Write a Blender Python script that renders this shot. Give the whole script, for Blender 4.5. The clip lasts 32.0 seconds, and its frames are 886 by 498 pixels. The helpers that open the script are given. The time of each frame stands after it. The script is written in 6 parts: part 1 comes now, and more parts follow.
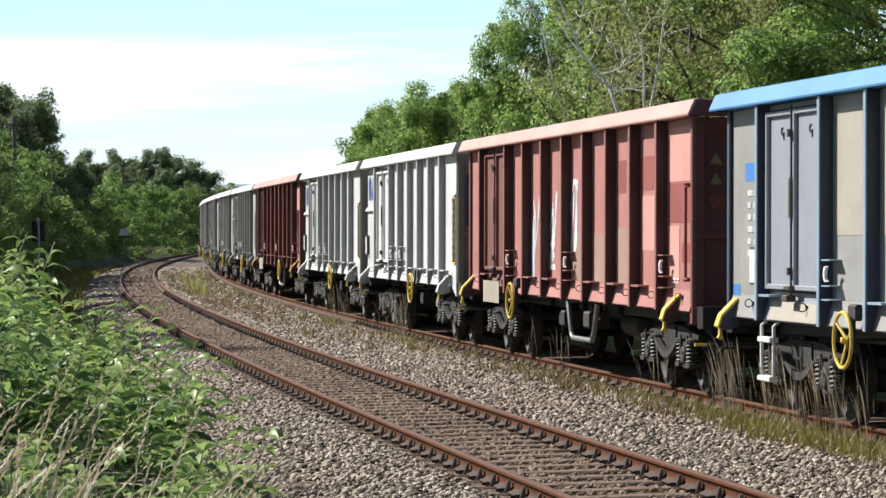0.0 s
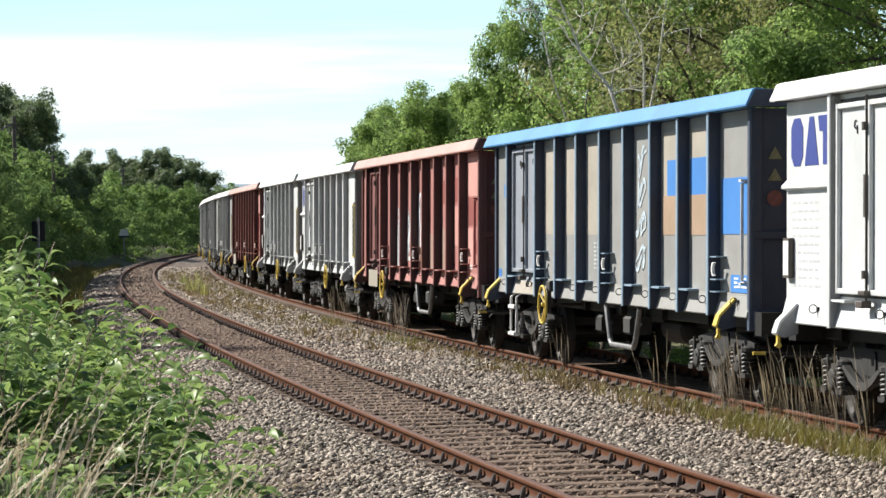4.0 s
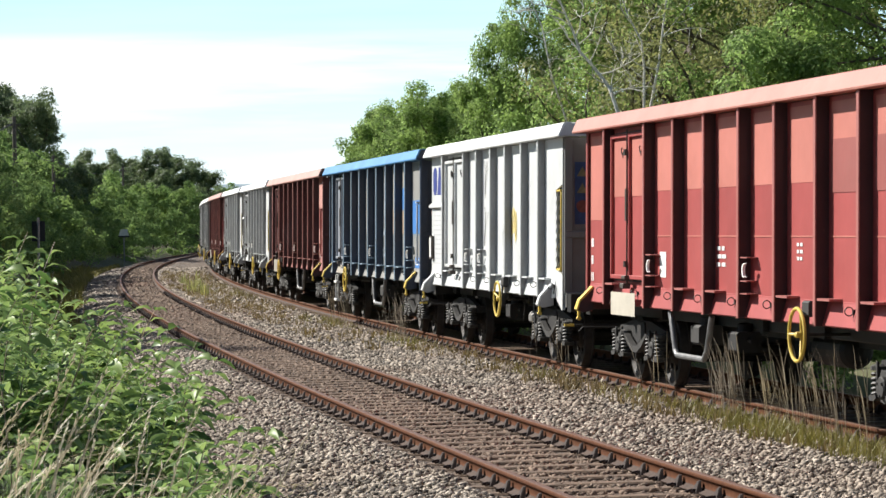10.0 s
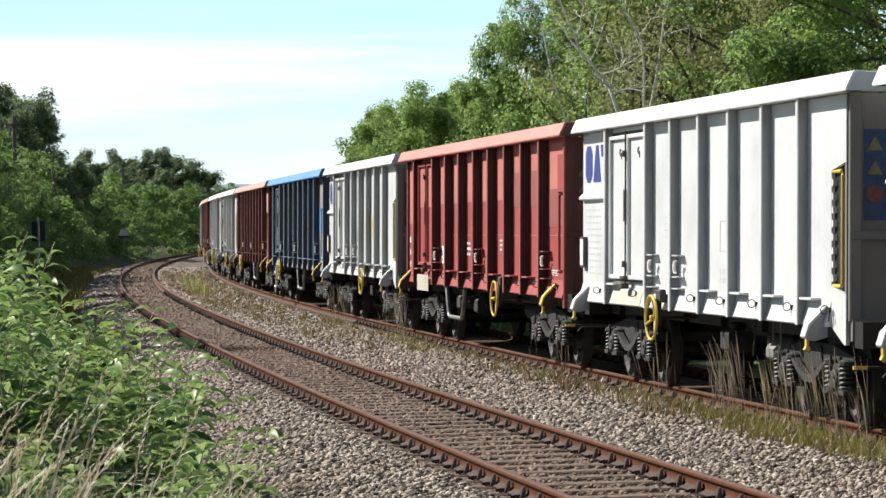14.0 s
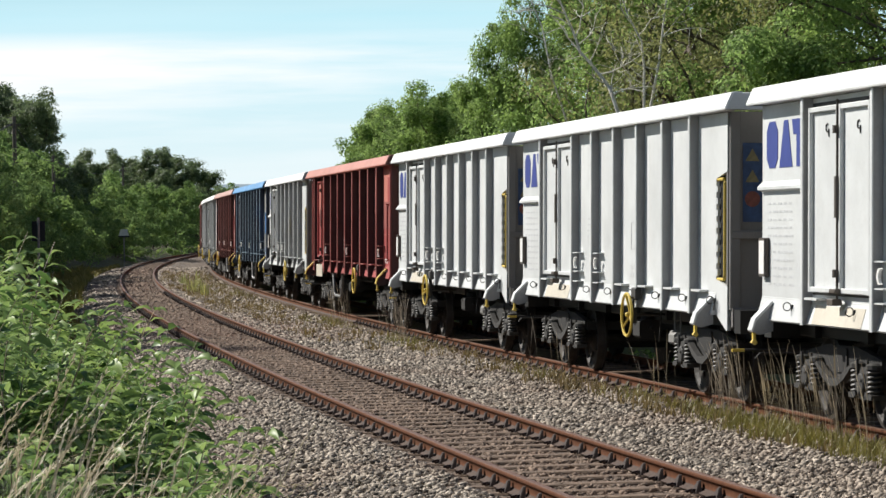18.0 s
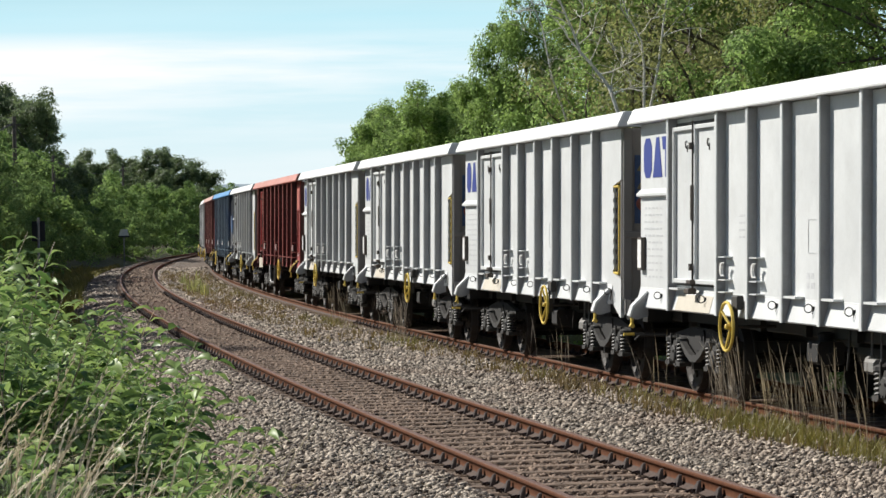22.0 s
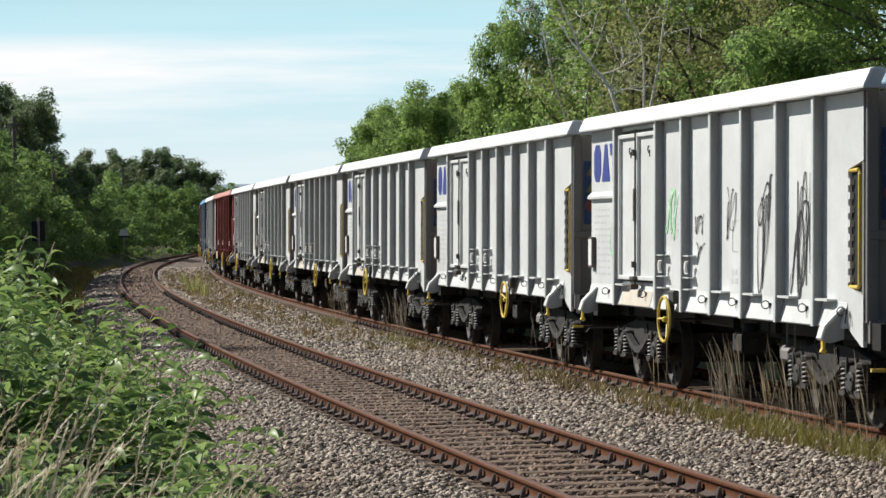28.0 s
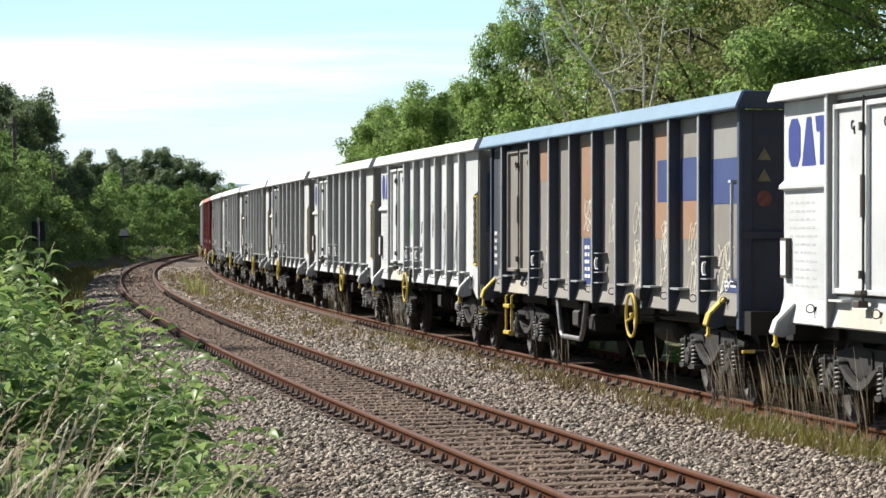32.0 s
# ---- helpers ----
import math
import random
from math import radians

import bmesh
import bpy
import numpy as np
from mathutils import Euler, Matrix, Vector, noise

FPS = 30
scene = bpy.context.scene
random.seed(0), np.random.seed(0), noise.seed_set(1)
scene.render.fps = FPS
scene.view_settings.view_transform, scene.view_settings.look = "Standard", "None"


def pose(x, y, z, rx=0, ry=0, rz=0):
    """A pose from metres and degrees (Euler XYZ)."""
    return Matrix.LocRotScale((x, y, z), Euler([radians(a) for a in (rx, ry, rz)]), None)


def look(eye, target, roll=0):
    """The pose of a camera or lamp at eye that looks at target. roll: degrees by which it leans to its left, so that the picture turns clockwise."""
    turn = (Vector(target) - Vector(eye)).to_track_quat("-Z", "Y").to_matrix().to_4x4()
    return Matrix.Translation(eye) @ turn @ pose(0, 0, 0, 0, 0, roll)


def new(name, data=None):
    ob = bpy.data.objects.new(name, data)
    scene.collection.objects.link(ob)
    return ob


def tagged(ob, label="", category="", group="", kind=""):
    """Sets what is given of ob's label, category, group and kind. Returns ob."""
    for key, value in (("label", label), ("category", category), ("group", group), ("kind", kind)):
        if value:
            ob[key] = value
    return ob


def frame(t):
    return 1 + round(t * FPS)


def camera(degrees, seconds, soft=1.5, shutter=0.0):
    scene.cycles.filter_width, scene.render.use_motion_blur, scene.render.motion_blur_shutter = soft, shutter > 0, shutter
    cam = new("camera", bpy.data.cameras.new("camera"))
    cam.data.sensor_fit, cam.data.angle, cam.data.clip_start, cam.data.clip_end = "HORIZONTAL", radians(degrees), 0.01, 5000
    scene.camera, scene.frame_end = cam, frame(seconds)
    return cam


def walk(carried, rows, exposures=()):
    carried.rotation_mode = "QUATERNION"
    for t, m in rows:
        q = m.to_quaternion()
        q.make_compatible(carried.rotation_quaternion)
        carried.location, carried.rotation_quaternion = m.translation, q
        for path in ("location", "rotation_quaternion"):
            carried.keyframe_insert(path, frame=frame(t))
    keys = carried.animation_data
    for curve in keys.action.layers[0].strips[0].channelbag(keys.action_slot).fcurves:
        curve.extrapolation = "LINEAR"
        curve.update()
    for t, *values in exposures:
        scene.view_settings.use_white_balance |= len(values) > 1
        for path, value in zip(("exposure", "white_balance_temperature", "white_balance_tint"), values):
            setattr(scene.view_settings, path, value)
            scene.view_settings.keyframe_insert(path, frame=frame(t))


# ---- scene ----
cam = camera(17.8246, 32.0, soft=1.5, shutter=0.08)
EYE = pose(0, 0, 2.1214, 90 - 0.4751, 0, 0) @ pose(0, 0, 0, 0, 0, -0.8964)
walk(cam, [(0.0, EYE), (32.0, EYE)], exposures=[(0.0, 0.7), (3.0, 0.78), (5.0, 0.72), (7.0, 0.65), (11.0, 0.78), (14.0, 0.65), (17.0, 0.46), (20.0, 0.41), (25.0, 0.43), (28.0, 0.35), (30.3, 0.38), (32.0, 0.66)])

# ---- world, sun ----
SUN_EL, SUN_AZ = 38.0, 58.0        # degrees; azimuth to the left of the view
world = bpy.data.worlds.new("sky")
scene.world = world
world.use_nodes = True
wt = world.node_tree
wt.nodes.clear()
w_out = wt.nodes.new("ShaderNodeOutputWorld")
w_bg = wt.nodes.new("ShaderNodeBackground")
w_sky = wt.nodes.new("ShaderNodeTexSky")
w_sky.sky_type = "NISHITA"
w_sky.sun_disc = False
w_sky.sun_elevation = radians(SUN_EL)
w_sky.sun_rotation = radians(-SUN_AZ)
w_sky.air_density, w_sky.dust_density, w_sky.ozone_density = 1.0, 0.6, 1.5
w_co = wt.nodes.new("ShaderNodeTexCoord")
w_map = wt.nodes.new("ShaderNodeMapping")
w_map.inputs["Scale"].default_value = (1.4, 1.4, 16.0)
w_map.inputs["Location"].default_value = (0.3, 0.0, 0.55)
w_noise = wt.nodes.new("ShaderNodeTexNoise")
w_noise.inputs["Scale"].default_value = 2.4
w_noise.inputs["Detail"].default_value = 7
w_noise.inputs["Roughness"].default_value = 0.55
w_ramp = wt.nodes.new("ShaderNodeValToRGB")          # thin cloud
w_ramp.color_ramp.elements[0].position, w_ramp.color_ramp.elements[1].position = 0.4, 0.58
w_sep = wt.nodes.new("ShaderNodeSeparateXYZ")
w_low = wt.nodes.new("ShaderNodeValToRGB")           # summer haze that thins out upwards
w_low.color_ramp.elements[0].position, w_low.color_ramp.elements[1].position = 0.075, 0.13
w_low.color_ramp.elements[0].color, w_low.color_ramp.elements[1].color = (1, 1, 1, 1), (0, 0, 0, 1)
w_tone = wt.nodes.new("ShaderNodeValToRGB")          # pale near the horizon, a clearer blue above
w_tone.color_ramp.elements[0].position, w_tone.color_ramp.elements[1].position = 0.2, 0.75
w_tone.color_ramp.elements[0].color, w_tone.color_ramp.elements[1].color = (0.81, 0.96, 1.0, 1), (0.56, 0.89, 1.0, 1)
w_ten = wt.nodes.new("ShaderNodeMath")
w_ten.operation = "MULTIPLY"
w_ten.inputs[1].default_value = 10.0
w_scale = wt.nodes.new("ShaderNodeMixRGB")
w_scale.blend_type = "MULTIPLY"
w_scale.inputs[0].default_value = 1.0
w_scale.inputs[2].default_value = (14.3, 14.3, 14.3, 1)
w_bank = wt.nodes.new("ShaderNodeValToRGB")          # the height at which the cloud bank lies
w_bank.color_ramp.elements[0].position, w_bank.color_ramp.elements[1].position = 0.22, 0.5
w_bank.color_ramp.elements[0].color, w_bank.color_ramp.elements[1].color = (0.3, 0.3, 0.3, 1), (1, 1, 1, 1)
for _pos, _v in ((0.62, 1.0), (0.7, 0.12)):
    _e = w_bank.color_ramp.elements.new(_pos)
    _e.color = (_v, _v, _v, 1)
w_cloud = wt.nodes.new("ShaderNodeMath")
w_cloud.operation = "MULTIPLY"
w_haze = wt.nodes.new("ShaderNodeMixRGB")
w_both = wt.nodes.new("ShaderNodeMath")
w_both.operation = "MULTIPLY"
w_mix = wt.nodes.new("ShaderNodeMixRGB")
w_mix.inputs[2].default_value = (15.6, 15.7, 15.8, 1)
wt.links.new(w_sep.outputs["Z"], w_ten.inputs[0])
wt.links.new(w_ten.outputs[0], w_tone.inputs["Fac"])
wt.links.new(w_ten.outputs[0], w_bank.inputs["Fac"])
wt.links.new(w_tone.outputs["Color"], w_scale.inputs[1])
wt.links.new(w_scale.outputs["Color"], w_haze.inputs[2])
wt.links.new(w_ramp.outputs["Color"], w_cloud.inputs[0])
wt.links.new(w_bank.outputs["Color"], w_cloud.inputs[1])
wt.links.new(w_co.outputs["Generated"], w_map.inputs["Vector"])
wt.links.new(w_co.outputs["Generated"], w_sep.inputs[0])
wt.links.new(w_sep.outputs["Z"], w_low.inputs["Fac"])
wt.links.new(w_map.outputs["Vector"], w_noise.inputs["Vector"])
wt.links.new(w_noise.outputs["Fac"], w_ramp.inputs["Fac"])
wt.links.new(w_low.outputs["Color"], w_haze.inputs[0])
wt.links.new(w_sky.outputs["Color"], w_haze.inputs[1])
wt.links.new(w_low.outputs["Color"], w_both.inputs[0])
wt.links.new(w_cloud.outputs[0], w_both.inputs[1])
wt.links.new(w_both.outputs[0], w_mix.inputs[0])
wt.links.new(w_haze.outputs["Color"], w_mix.inputs[1])
wt.links.new(w_mix.outputs["Color"], w_bg.inputs["Color"])
w_bg.inputs["Strength"].default_value = 0.05
wt.links.new(w_bg.outputs["Background"], w_out.inputs["Surface"])

sun_data = bpy.data.lights.new("sun", "SUN")
sun_data.energy, sun_data.angle, sun_data.color = 5.0, radians(0.6), (1.0, 0.96, 0.885)
sun = new("sun", sun_data)
_d = Vector((-math.sin(radians(SUN_AZ)) * math.cos(radians(SUN_EL)), math.cos(radians(SUN_AZ)) * math.cos(radians(SUN_EL)), math.sin(radians(SUN_EL))))
sun.matrix_world = look(tuple(_d * 50), (0, 0, 0))

# ---- materials ----


class Nodes:
    """A small writer of node materials."""

    def __init__(self, name):
        self.mat = bpy.data.materials.new(name)
        self.mat.use_nodes = True
        self.t = self.mat.node_tree
        self.t.nodes.clear()
        self.out = self.add("ShaderNodeOutputMaterial")
        self.co = self.add("ShaderNodeTexCoord")

    def add(self, kind, **sets):
        n = self.t.nodes.new(kind)
        for k, v in sets.items():
            n.inputs[k.replace("_", " ")].default_value = v
        return n

    def link(self, a, b):
        self.t.links.new(a, b)

    def noise(self, scale, detail=4.0, rough=0.55, stretch=(1, 1, 1), coord="Object"):
        m = self.add("ShaderNodeMapping", Scale=stretch)
        self.link(self.co.outputs[coord], m.inputs["Vector"])
        n = self.add("ShaderNodeTexNoise", Scale=scale, Detail=detail, Roughness=rough)
        self.link(m.outputs["Vector"], n.inputs["Vector"])
        return n.outputs["Fac"]

    def ramp(self, fac, a, b, ca=(0, 0, 0, 1), cb=(1, 1, 1, 1)):
        r = self.add("ShaderNodeValToRGB")
        r.color_ramp.elements[0].position, r.color_ramp.elements[1].position = a, b
        r.color_ramp.elements[0].color, r.color_ramp.elements[1].color = ca, cb
        self.link(fac, r.inputs["Fac"])
        return r.outputs["Color"]

    def mix(self, fac, a, b, blend="MIX"):
        m = self.add("ShaderNodeMixRGB")
        m.blend_type = blend
        for sock, val in ((m.inputs[0], fac), (m.inputs[1], a), (m.inputs[2], b)):
            if isinstance(val, (int, float)):
                sock.default_value = val
            elif isinstance(val, tuple):
                sock.default_value = val if len(val) == 4 else (*val, 1)
            else:
                self.link(val, sock)
        return m.outputs["Color"]

    def finish(self, color, rough=0.6, metal=0.0, bump=None, bump_dist=0.01, bump_strength=0.5, translucent=0.0, spec=0.5):
        b = self.add("ShaderNodeBsdfPrincipled", Metallic=metal)
        b.inputs["Specular IOR Level"].default_value = spec
        if isinstance(color, tuple):
            b.inputs["Base Color"].default_value = (*color, 1)
        else:
            self.link(color, b.inputs["Base Color"])
        if isinstance(rough, float):
            b.inputs["Roughness"].default_value = rough
        else:
            self.link(rough, b.inputs["Roughness"])
        if bump is not None:
            bn = self.add("ShaderNodeBump", Strength=bump_strength, Distance=bump_dist)
            self.link(bump, bn.inputs["Height"])
            self.link(bn.outputs["Normal"], b.inputs["Normal"])
        if translucent:
            tr = self.add("ShaderNodeBsdfTranslucent")
            if isinstance(color, tuple):
                tr.inputs["Color"].default_value = (*color, 1)
            else:
                self.link(color, tr.inputs["Color"])
            mx = self.add("ShaderNodeMixShader")
            mx.inputs[0].default_value = translucent
            self.link(b.outputs[0], mx.inputs[1])
            self.link(tr.outputs[0], mx.inputs[2])
            self.link(mx.outputs[0], self.out.inputs["Surface"])
        else:
            self.link(b.outputs[0], self.out.inputs["Surface"])
        return self.mat


def paint(name, color, grime=0.35, rust=0.12, rough=0.55, dirt=(0.14, 0.11, 0.08)):
    """Weathered wagon paint: broad fading, blotches, fine speckle, a few long runs of grime, and rust spots; no two sheets alike."""
    n = Nodes(name)
    shift = n.add("ShaderNodeVectorMath")
    shift.operation = "MULTIPLY_ADD"
    shift.inputs[1].default_value = (37.0, 19.0, 23.0)
    n.link(n.add("ShaderNodeObjectInfo").outputs["Random"], shift.inputs[0])
    n.link(n.co.outputs["Object"], shift.inputs[2])

    def spread(scale, detail, rough_, stretch=(1, 1, 1)):
        m = n.add("ShaderNodeMapping", Scale=stretch)
        n.link(shift.outputs[0], m.inputs["Vector"])
        t = n.add("ShaderNodeTexNoise", Scale=scale, Detail=detail, Roughness=rough_)
        n.link(m.outputs["Vector"], t.inputs["Vector"])
        return t.outputs["Fac"]

    def layer(c, fac, a, b, amount, over):
        return n.mix(n.mix(1.0, n.ramp(fac, a, b), (amount,) * 3, "MULTIPLY"), c, over)
    c = n.mix(n.ramp(spread(0.9, 5, 0.6), 0.3, 0.72), tuple(v * 0.86 for v in color), tuple(min(1, v * 1.1 + 0.01) for v in color))
    c = layer(c, spread(3.2, 6, 0.65), 0.52, 0.74, grime * 0.45, dirt)
    c = layer(c, spread(6.0, 6, 0.7, (1.6, 1.6, 0.2)), 0.6, 0.78, grime * 0.8, dirt)
    c = layer(c, spread(38.0, 3, 0.6), 0.45, 0.8, grime * 0.4, dirt)
    c = layer(c, spread(9.0, 6, 0.7), 0.66, 0.72, min(1.0, rust * 4), (0.2, 0.085, 0.04))
    return n.finish(c, rough, 0.0, spread(1.7, 3, 0.5), 0.03, 0.3)


def plain(name, color, rough=0.6, metal=0.0, var=0.25, scale=8.0, bump=0.0):
    n = Nodes(name)
    f = n.noise(scale, 5, 0.6)
    c = n.mix(n.ramp(f, 0.3, 0.72), tuple(v * (1 - var) for v in color), tuple(min(1, v * (1 + var)) for v in color))
    if bump:
        return n.finish(c, rough, metal, n.noise(scale * 4, 4), 0.01, bump)
    return n.finish(c, rough, metal)


def leaf_mat(name, dark, light, trans=0.35, rough=0.45):
    n = Nodes(name)
    g = n.add("ShaderNodeNewGeometry")
    c = n.ramp(g.outputs["Random Per Island"], 0.0, 1.0, (*dark, 1), (*light, 1))
    patch = n.noise(0.9, 2)
    c = n.mix(n.ramp(patch, 0.35, 0.7), c, n.mix(1.0, c, (1.14, 1.07, 0.82), "MULTIPLY"))
    return n.finish(c, rough, translucent=trans, spec=0.25)


M = {}
M["white"] = paint("white_paint", (0.6, 0.615, 0.615), 0.2, 0.04)
M["white_cap"] = paint("white_cap_paint", (0.76, 0.77, 0.765), 0.12, 0.04)
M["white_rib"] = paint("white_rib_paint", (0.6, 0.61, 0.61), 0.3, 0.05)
M["old_white"] = paint("dull_grey_paint", (0.44, 0.45, 0.445), 0.4, 0.1)
M["old_white_rib"] = paint("dull_grey_rib_paint", (0.33, 0.34, 0.34), 0.4, 0.1)
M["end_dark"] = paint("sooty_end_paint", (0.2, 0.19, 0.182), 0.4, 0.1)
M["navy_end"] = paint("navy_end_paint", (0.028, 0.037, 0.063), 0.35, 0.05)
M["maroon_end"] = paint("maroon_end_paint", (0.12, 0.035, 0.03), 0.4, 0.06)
M["weather"] = paint("weathered_beige_grey_paint", (0.29, 0.288, 0.275), 0.42, 0.12)
M["weather_door"] = paint("weathered_blue_grey_paint", (0.27, 0.295, 0.34), 0.42, 0.1)
M["brown_grey"] = paint("brownish_grey_paint", (0.255, 0.235, 0.21), 0.5, 0.2)
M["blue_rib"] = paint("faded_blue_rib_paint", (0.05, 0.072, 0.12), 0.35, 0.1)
M["blue_cap"] = paint("bright_blue_cap_paint", (0.075, 0.26, 0.52), 0.2, 0.06)
M["grey_blue_cap"] = paint("faded_grey_blue_cap_paint", (0.17, 0.28, 0.39), 0.35, 0.1)
M["blue_patch"] = paint("bright_blue_patch_paint", (0.045, 0.21, 0.56), 0.15, 0.03)
M["deep_blue_patch"] = paint("deep_blue_patch_paint", (0.032, 0.06, 0.19), 0.25, 0.05)
M["tan_patch"] = paint("tan_patch_paint", (0.4, 0.28, 0.19), 0.3, 0.1)
M["orange_patch"] = paint("rusty_orange_patch_paint", (0.34, 0.2, 0.125), 0.35, 0.2)
M["salmon"] = paint("faded_salmon_red_paint", (0.42, 0.175, 0.155), 0.4, 0.12, dirt=(0.16, 0.07, 0.05))
M["salmon_rib"] = paint("faded_maroon_rib_paint", (0.2, 0.075, 0.07), 0.35, 0.1, dirt=(0.1, 0.05, 0.04))
M["salmon_cap"] = paint("chalky_pink_cap_paint", (0.48, 0.29, 0.25), 0.35, 0.15, dirt=(0.3, 0.14, 0.1))
M["dark_red_patch"] = paint("dark_red_patch_paint", (0.29, 0.075, 0.065), 0.25, 0.06)
M["salmon_pink"] = paint("pale_pink_patch_paint", (0.62, 0.31, 0.27), 0.3, 0.1, dirt=(0.3, 0.14, 0.1))
M["salmon_dust"] = paint("dusty_tan_pink_paint", (0.36, 0.24, 0.19), 0.45, 0.15, dirt=(0.2, 0.13, 0.1))
M["red"] = paint("red_paint", (0.35, 0.056, 0.052), 0.25, 0.05, dirt=(0.14, 0.04, 0.03))
M["red_faded"] = paint("faded_red_upper_paint", (0.5, 0.165, 0.13), 0.2, 0.06, dirt=(0.3, 0.1, 0.07))
M["red_rib"] = paint("red_rib_paint", (0.3, 0.06, 0.052), 0.25, 0.06, dirt=(0.12, 0.04, 0.03))
M["red_cap"] = paint("faded_red_cap_paint", (0.48, 0.2, 0.16), 0.3, 0.1, dirt=(0.3, 0.12, 0.09))
M["cream"] = paint("cream_patch_paint", (0.55, 0.505, 0.42), 0.35, 0.15)
M["yellow"] = paint("yellow_paint", (0.66, 0.48, 0.08), 0.3, 0.06, 0.45)
M["black"] = plain("black_steel", (0.009, 0.0085, 0.008), 0.55, 0.0, 0.4, 6.0)
M["bogie"] = paint("grimy_bogie_steel", (0.008, 0.0072, 0.0068), 0.5, 0.05, 0.75, (0.022, 0.018, 0.015))
M["bogie_light"] = paint("dusty_cast_steel", (0.026, 0.0245, 0.023), 0.45, 0.05, 0.75, (0.075, 0.066, 0.058))
M["spring"] = plain("dusty_spring_steel", (0.055, 0.053, 0.05), 0.6, 0.1, 0.3, 12.0)
M["tan_light"] = paint("pale_tan_weathered_paint", (0.4, 0.36, 0.3), 0.4, 0.12)
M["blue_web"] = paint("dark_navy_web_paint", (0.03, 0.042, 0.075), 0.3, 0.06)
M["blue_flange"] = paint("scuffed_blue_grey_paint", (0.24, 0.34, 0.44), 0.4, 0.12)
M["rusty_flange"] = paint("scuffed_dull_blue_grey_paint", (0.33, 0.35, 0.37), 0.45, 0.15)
# red and salmon webs: dark paint, deepened further with the shade on that side
M["red_web"] = paint("shaded_dark_red_web_paint", (0.038, 0.01, 0.012), 0.3, 0.05, dirt=(0.05, 0.02, 0.02))
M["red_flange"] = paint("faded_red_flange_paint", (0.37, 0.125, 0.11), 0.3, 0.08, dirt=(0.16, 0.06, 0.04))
M["salmon_web"] = paint("shaded_dark_maroon_web_paint", (0.045, 0.015, 0.016), 0.35, 0.06, dirt=(0.05, 0.02, 0.02))
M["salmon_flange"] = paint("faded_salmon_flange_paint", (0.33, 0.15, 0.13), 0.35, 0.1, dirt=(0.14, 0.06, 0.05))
# darker copies of the white and grey paint: the webs' shaded side as colour
M["white_web"] = paint("shaded_white_web_paint", (0.3, 0.305, 0.31), 0.45, 0.06)
M["dull_web"] = paint("shaded_grey_web_paint", (0.2, 0.203, 0.206), 0.5, 0.08)
M["lock"] = paint("grimy_lock_steel", (0.065, 0.052, 0.042), 0.5, 0.2)
M["valve_pale"] = paint("dusty_pale_valve_paint", (0.2, 0.195, 0.185), 0.5, 0.1)
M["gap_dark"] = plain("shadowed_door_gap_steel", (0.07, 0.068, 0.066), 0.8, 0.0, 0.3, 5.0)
M["wheel"] = plain("wheel_steel", (0.03, 0.024, 0.02), 0.7, 0.1, 0.4, 6.0)
M["pipe"] = plain("dull_galvanised_pipe", (0.2, 0.2, 0.2), 0.5, 0.3, 0.3, 6.0)
M["logo_blue"] = plain("logo_blue_paint", (0.035, 0.055, 0.25), 0.5, 0, 0.1)
M["bar_grey"] = plain("grey_print", (0.5, 0.51, 0.52), 0.6, 0, 0.2, 14)
M["bar_white"] = plain("white_print", (0.75, 0.74, 0.72), 0.6, 0, 0.15, 14)
M["sign_yellow"] = plain("yellow_sign_enamel", (0.22, 0.19, 0.09), 0.5, 0, 0.3, 14)
M["sign_red"] = plain("red_sign_enamel", (0.2, 0.06, 0.045), 0.5, 0, 0.3, 14)
M["sign_blue"] = plain("blue_sign_enamel", (0.03, 0.07, 0.17), 0.5, 0, 0.3, 14)
M["spray_black"] = plain("black_spray_paint", (0.03, 0.03, 0.035), 0.6, 0, 0.3, 14)
M["spray_green"] = plain("green_spray_paint", (0.42, 0.72, 0.45), 0.6, 0, 0.3, 14)
M["spray_pale"] = plain("pale_spray_paint", (0.72, 0.68, 0.56), 0.6, 0, 0.3, 14)
M["spray_white"] = plain("white_spray_paint", (0.68, 0.74, 0.8), 0.6, 0, 0.3, 14)
M["spray_ice"] = plain("thin_icy_spray_paint", (0.47, 0.55, 0.6), 0.6, 0, 0.3, 14)
M["spray_yellow"] = plain("yellow_spray_paint", (0.72, 0.6, 0.26), 0.6, 0, 0.3, 14)


def rail_material():
    n = Nodes("rusty_rail_steel")
    f = n.noise(3.0, 6, 0.65, coord="Generated")
    g = n.noise(24.0, 4, 0.6, coord="Object")
    c = n.mix(n.ramp(g, 0.3, 0.7), (0.07, 0.025, 0.0105), (0.135, 0.051, 0.0225))
    c = n.mix(n.ramp(f, 0.45, 0.75), c, (0.13, 0.06, 0.033))
    return n.finish(c, 0.8, 0.0, g, 0.004, 0.4, spec=0.15)


M["rail"] = rail_material()
M["rail_top"] = plain("worn_rail_head", (0.145, 0.078, 0.053), 0.6, 0.1, 0.25, 12.0)
# the foot faces take a darker brown than the rest of the rail
M["rail_foot"] = plain("dark_brown_rail_foot", (0.05, 0.025, 0.015), 0.85, 0.0, 0.4, 14.0)
M["clip"] = plain("rusty_clip_iron", (0.026, 0.011, 0.007), 0.8, 0.0, 0.4, 20.0)
M["sleeper"] = plain("rusty_steel_sleeper", (0.155, 0.102, 0.068), 0.8, 0.0, 0.45, 10.0, 0.5)


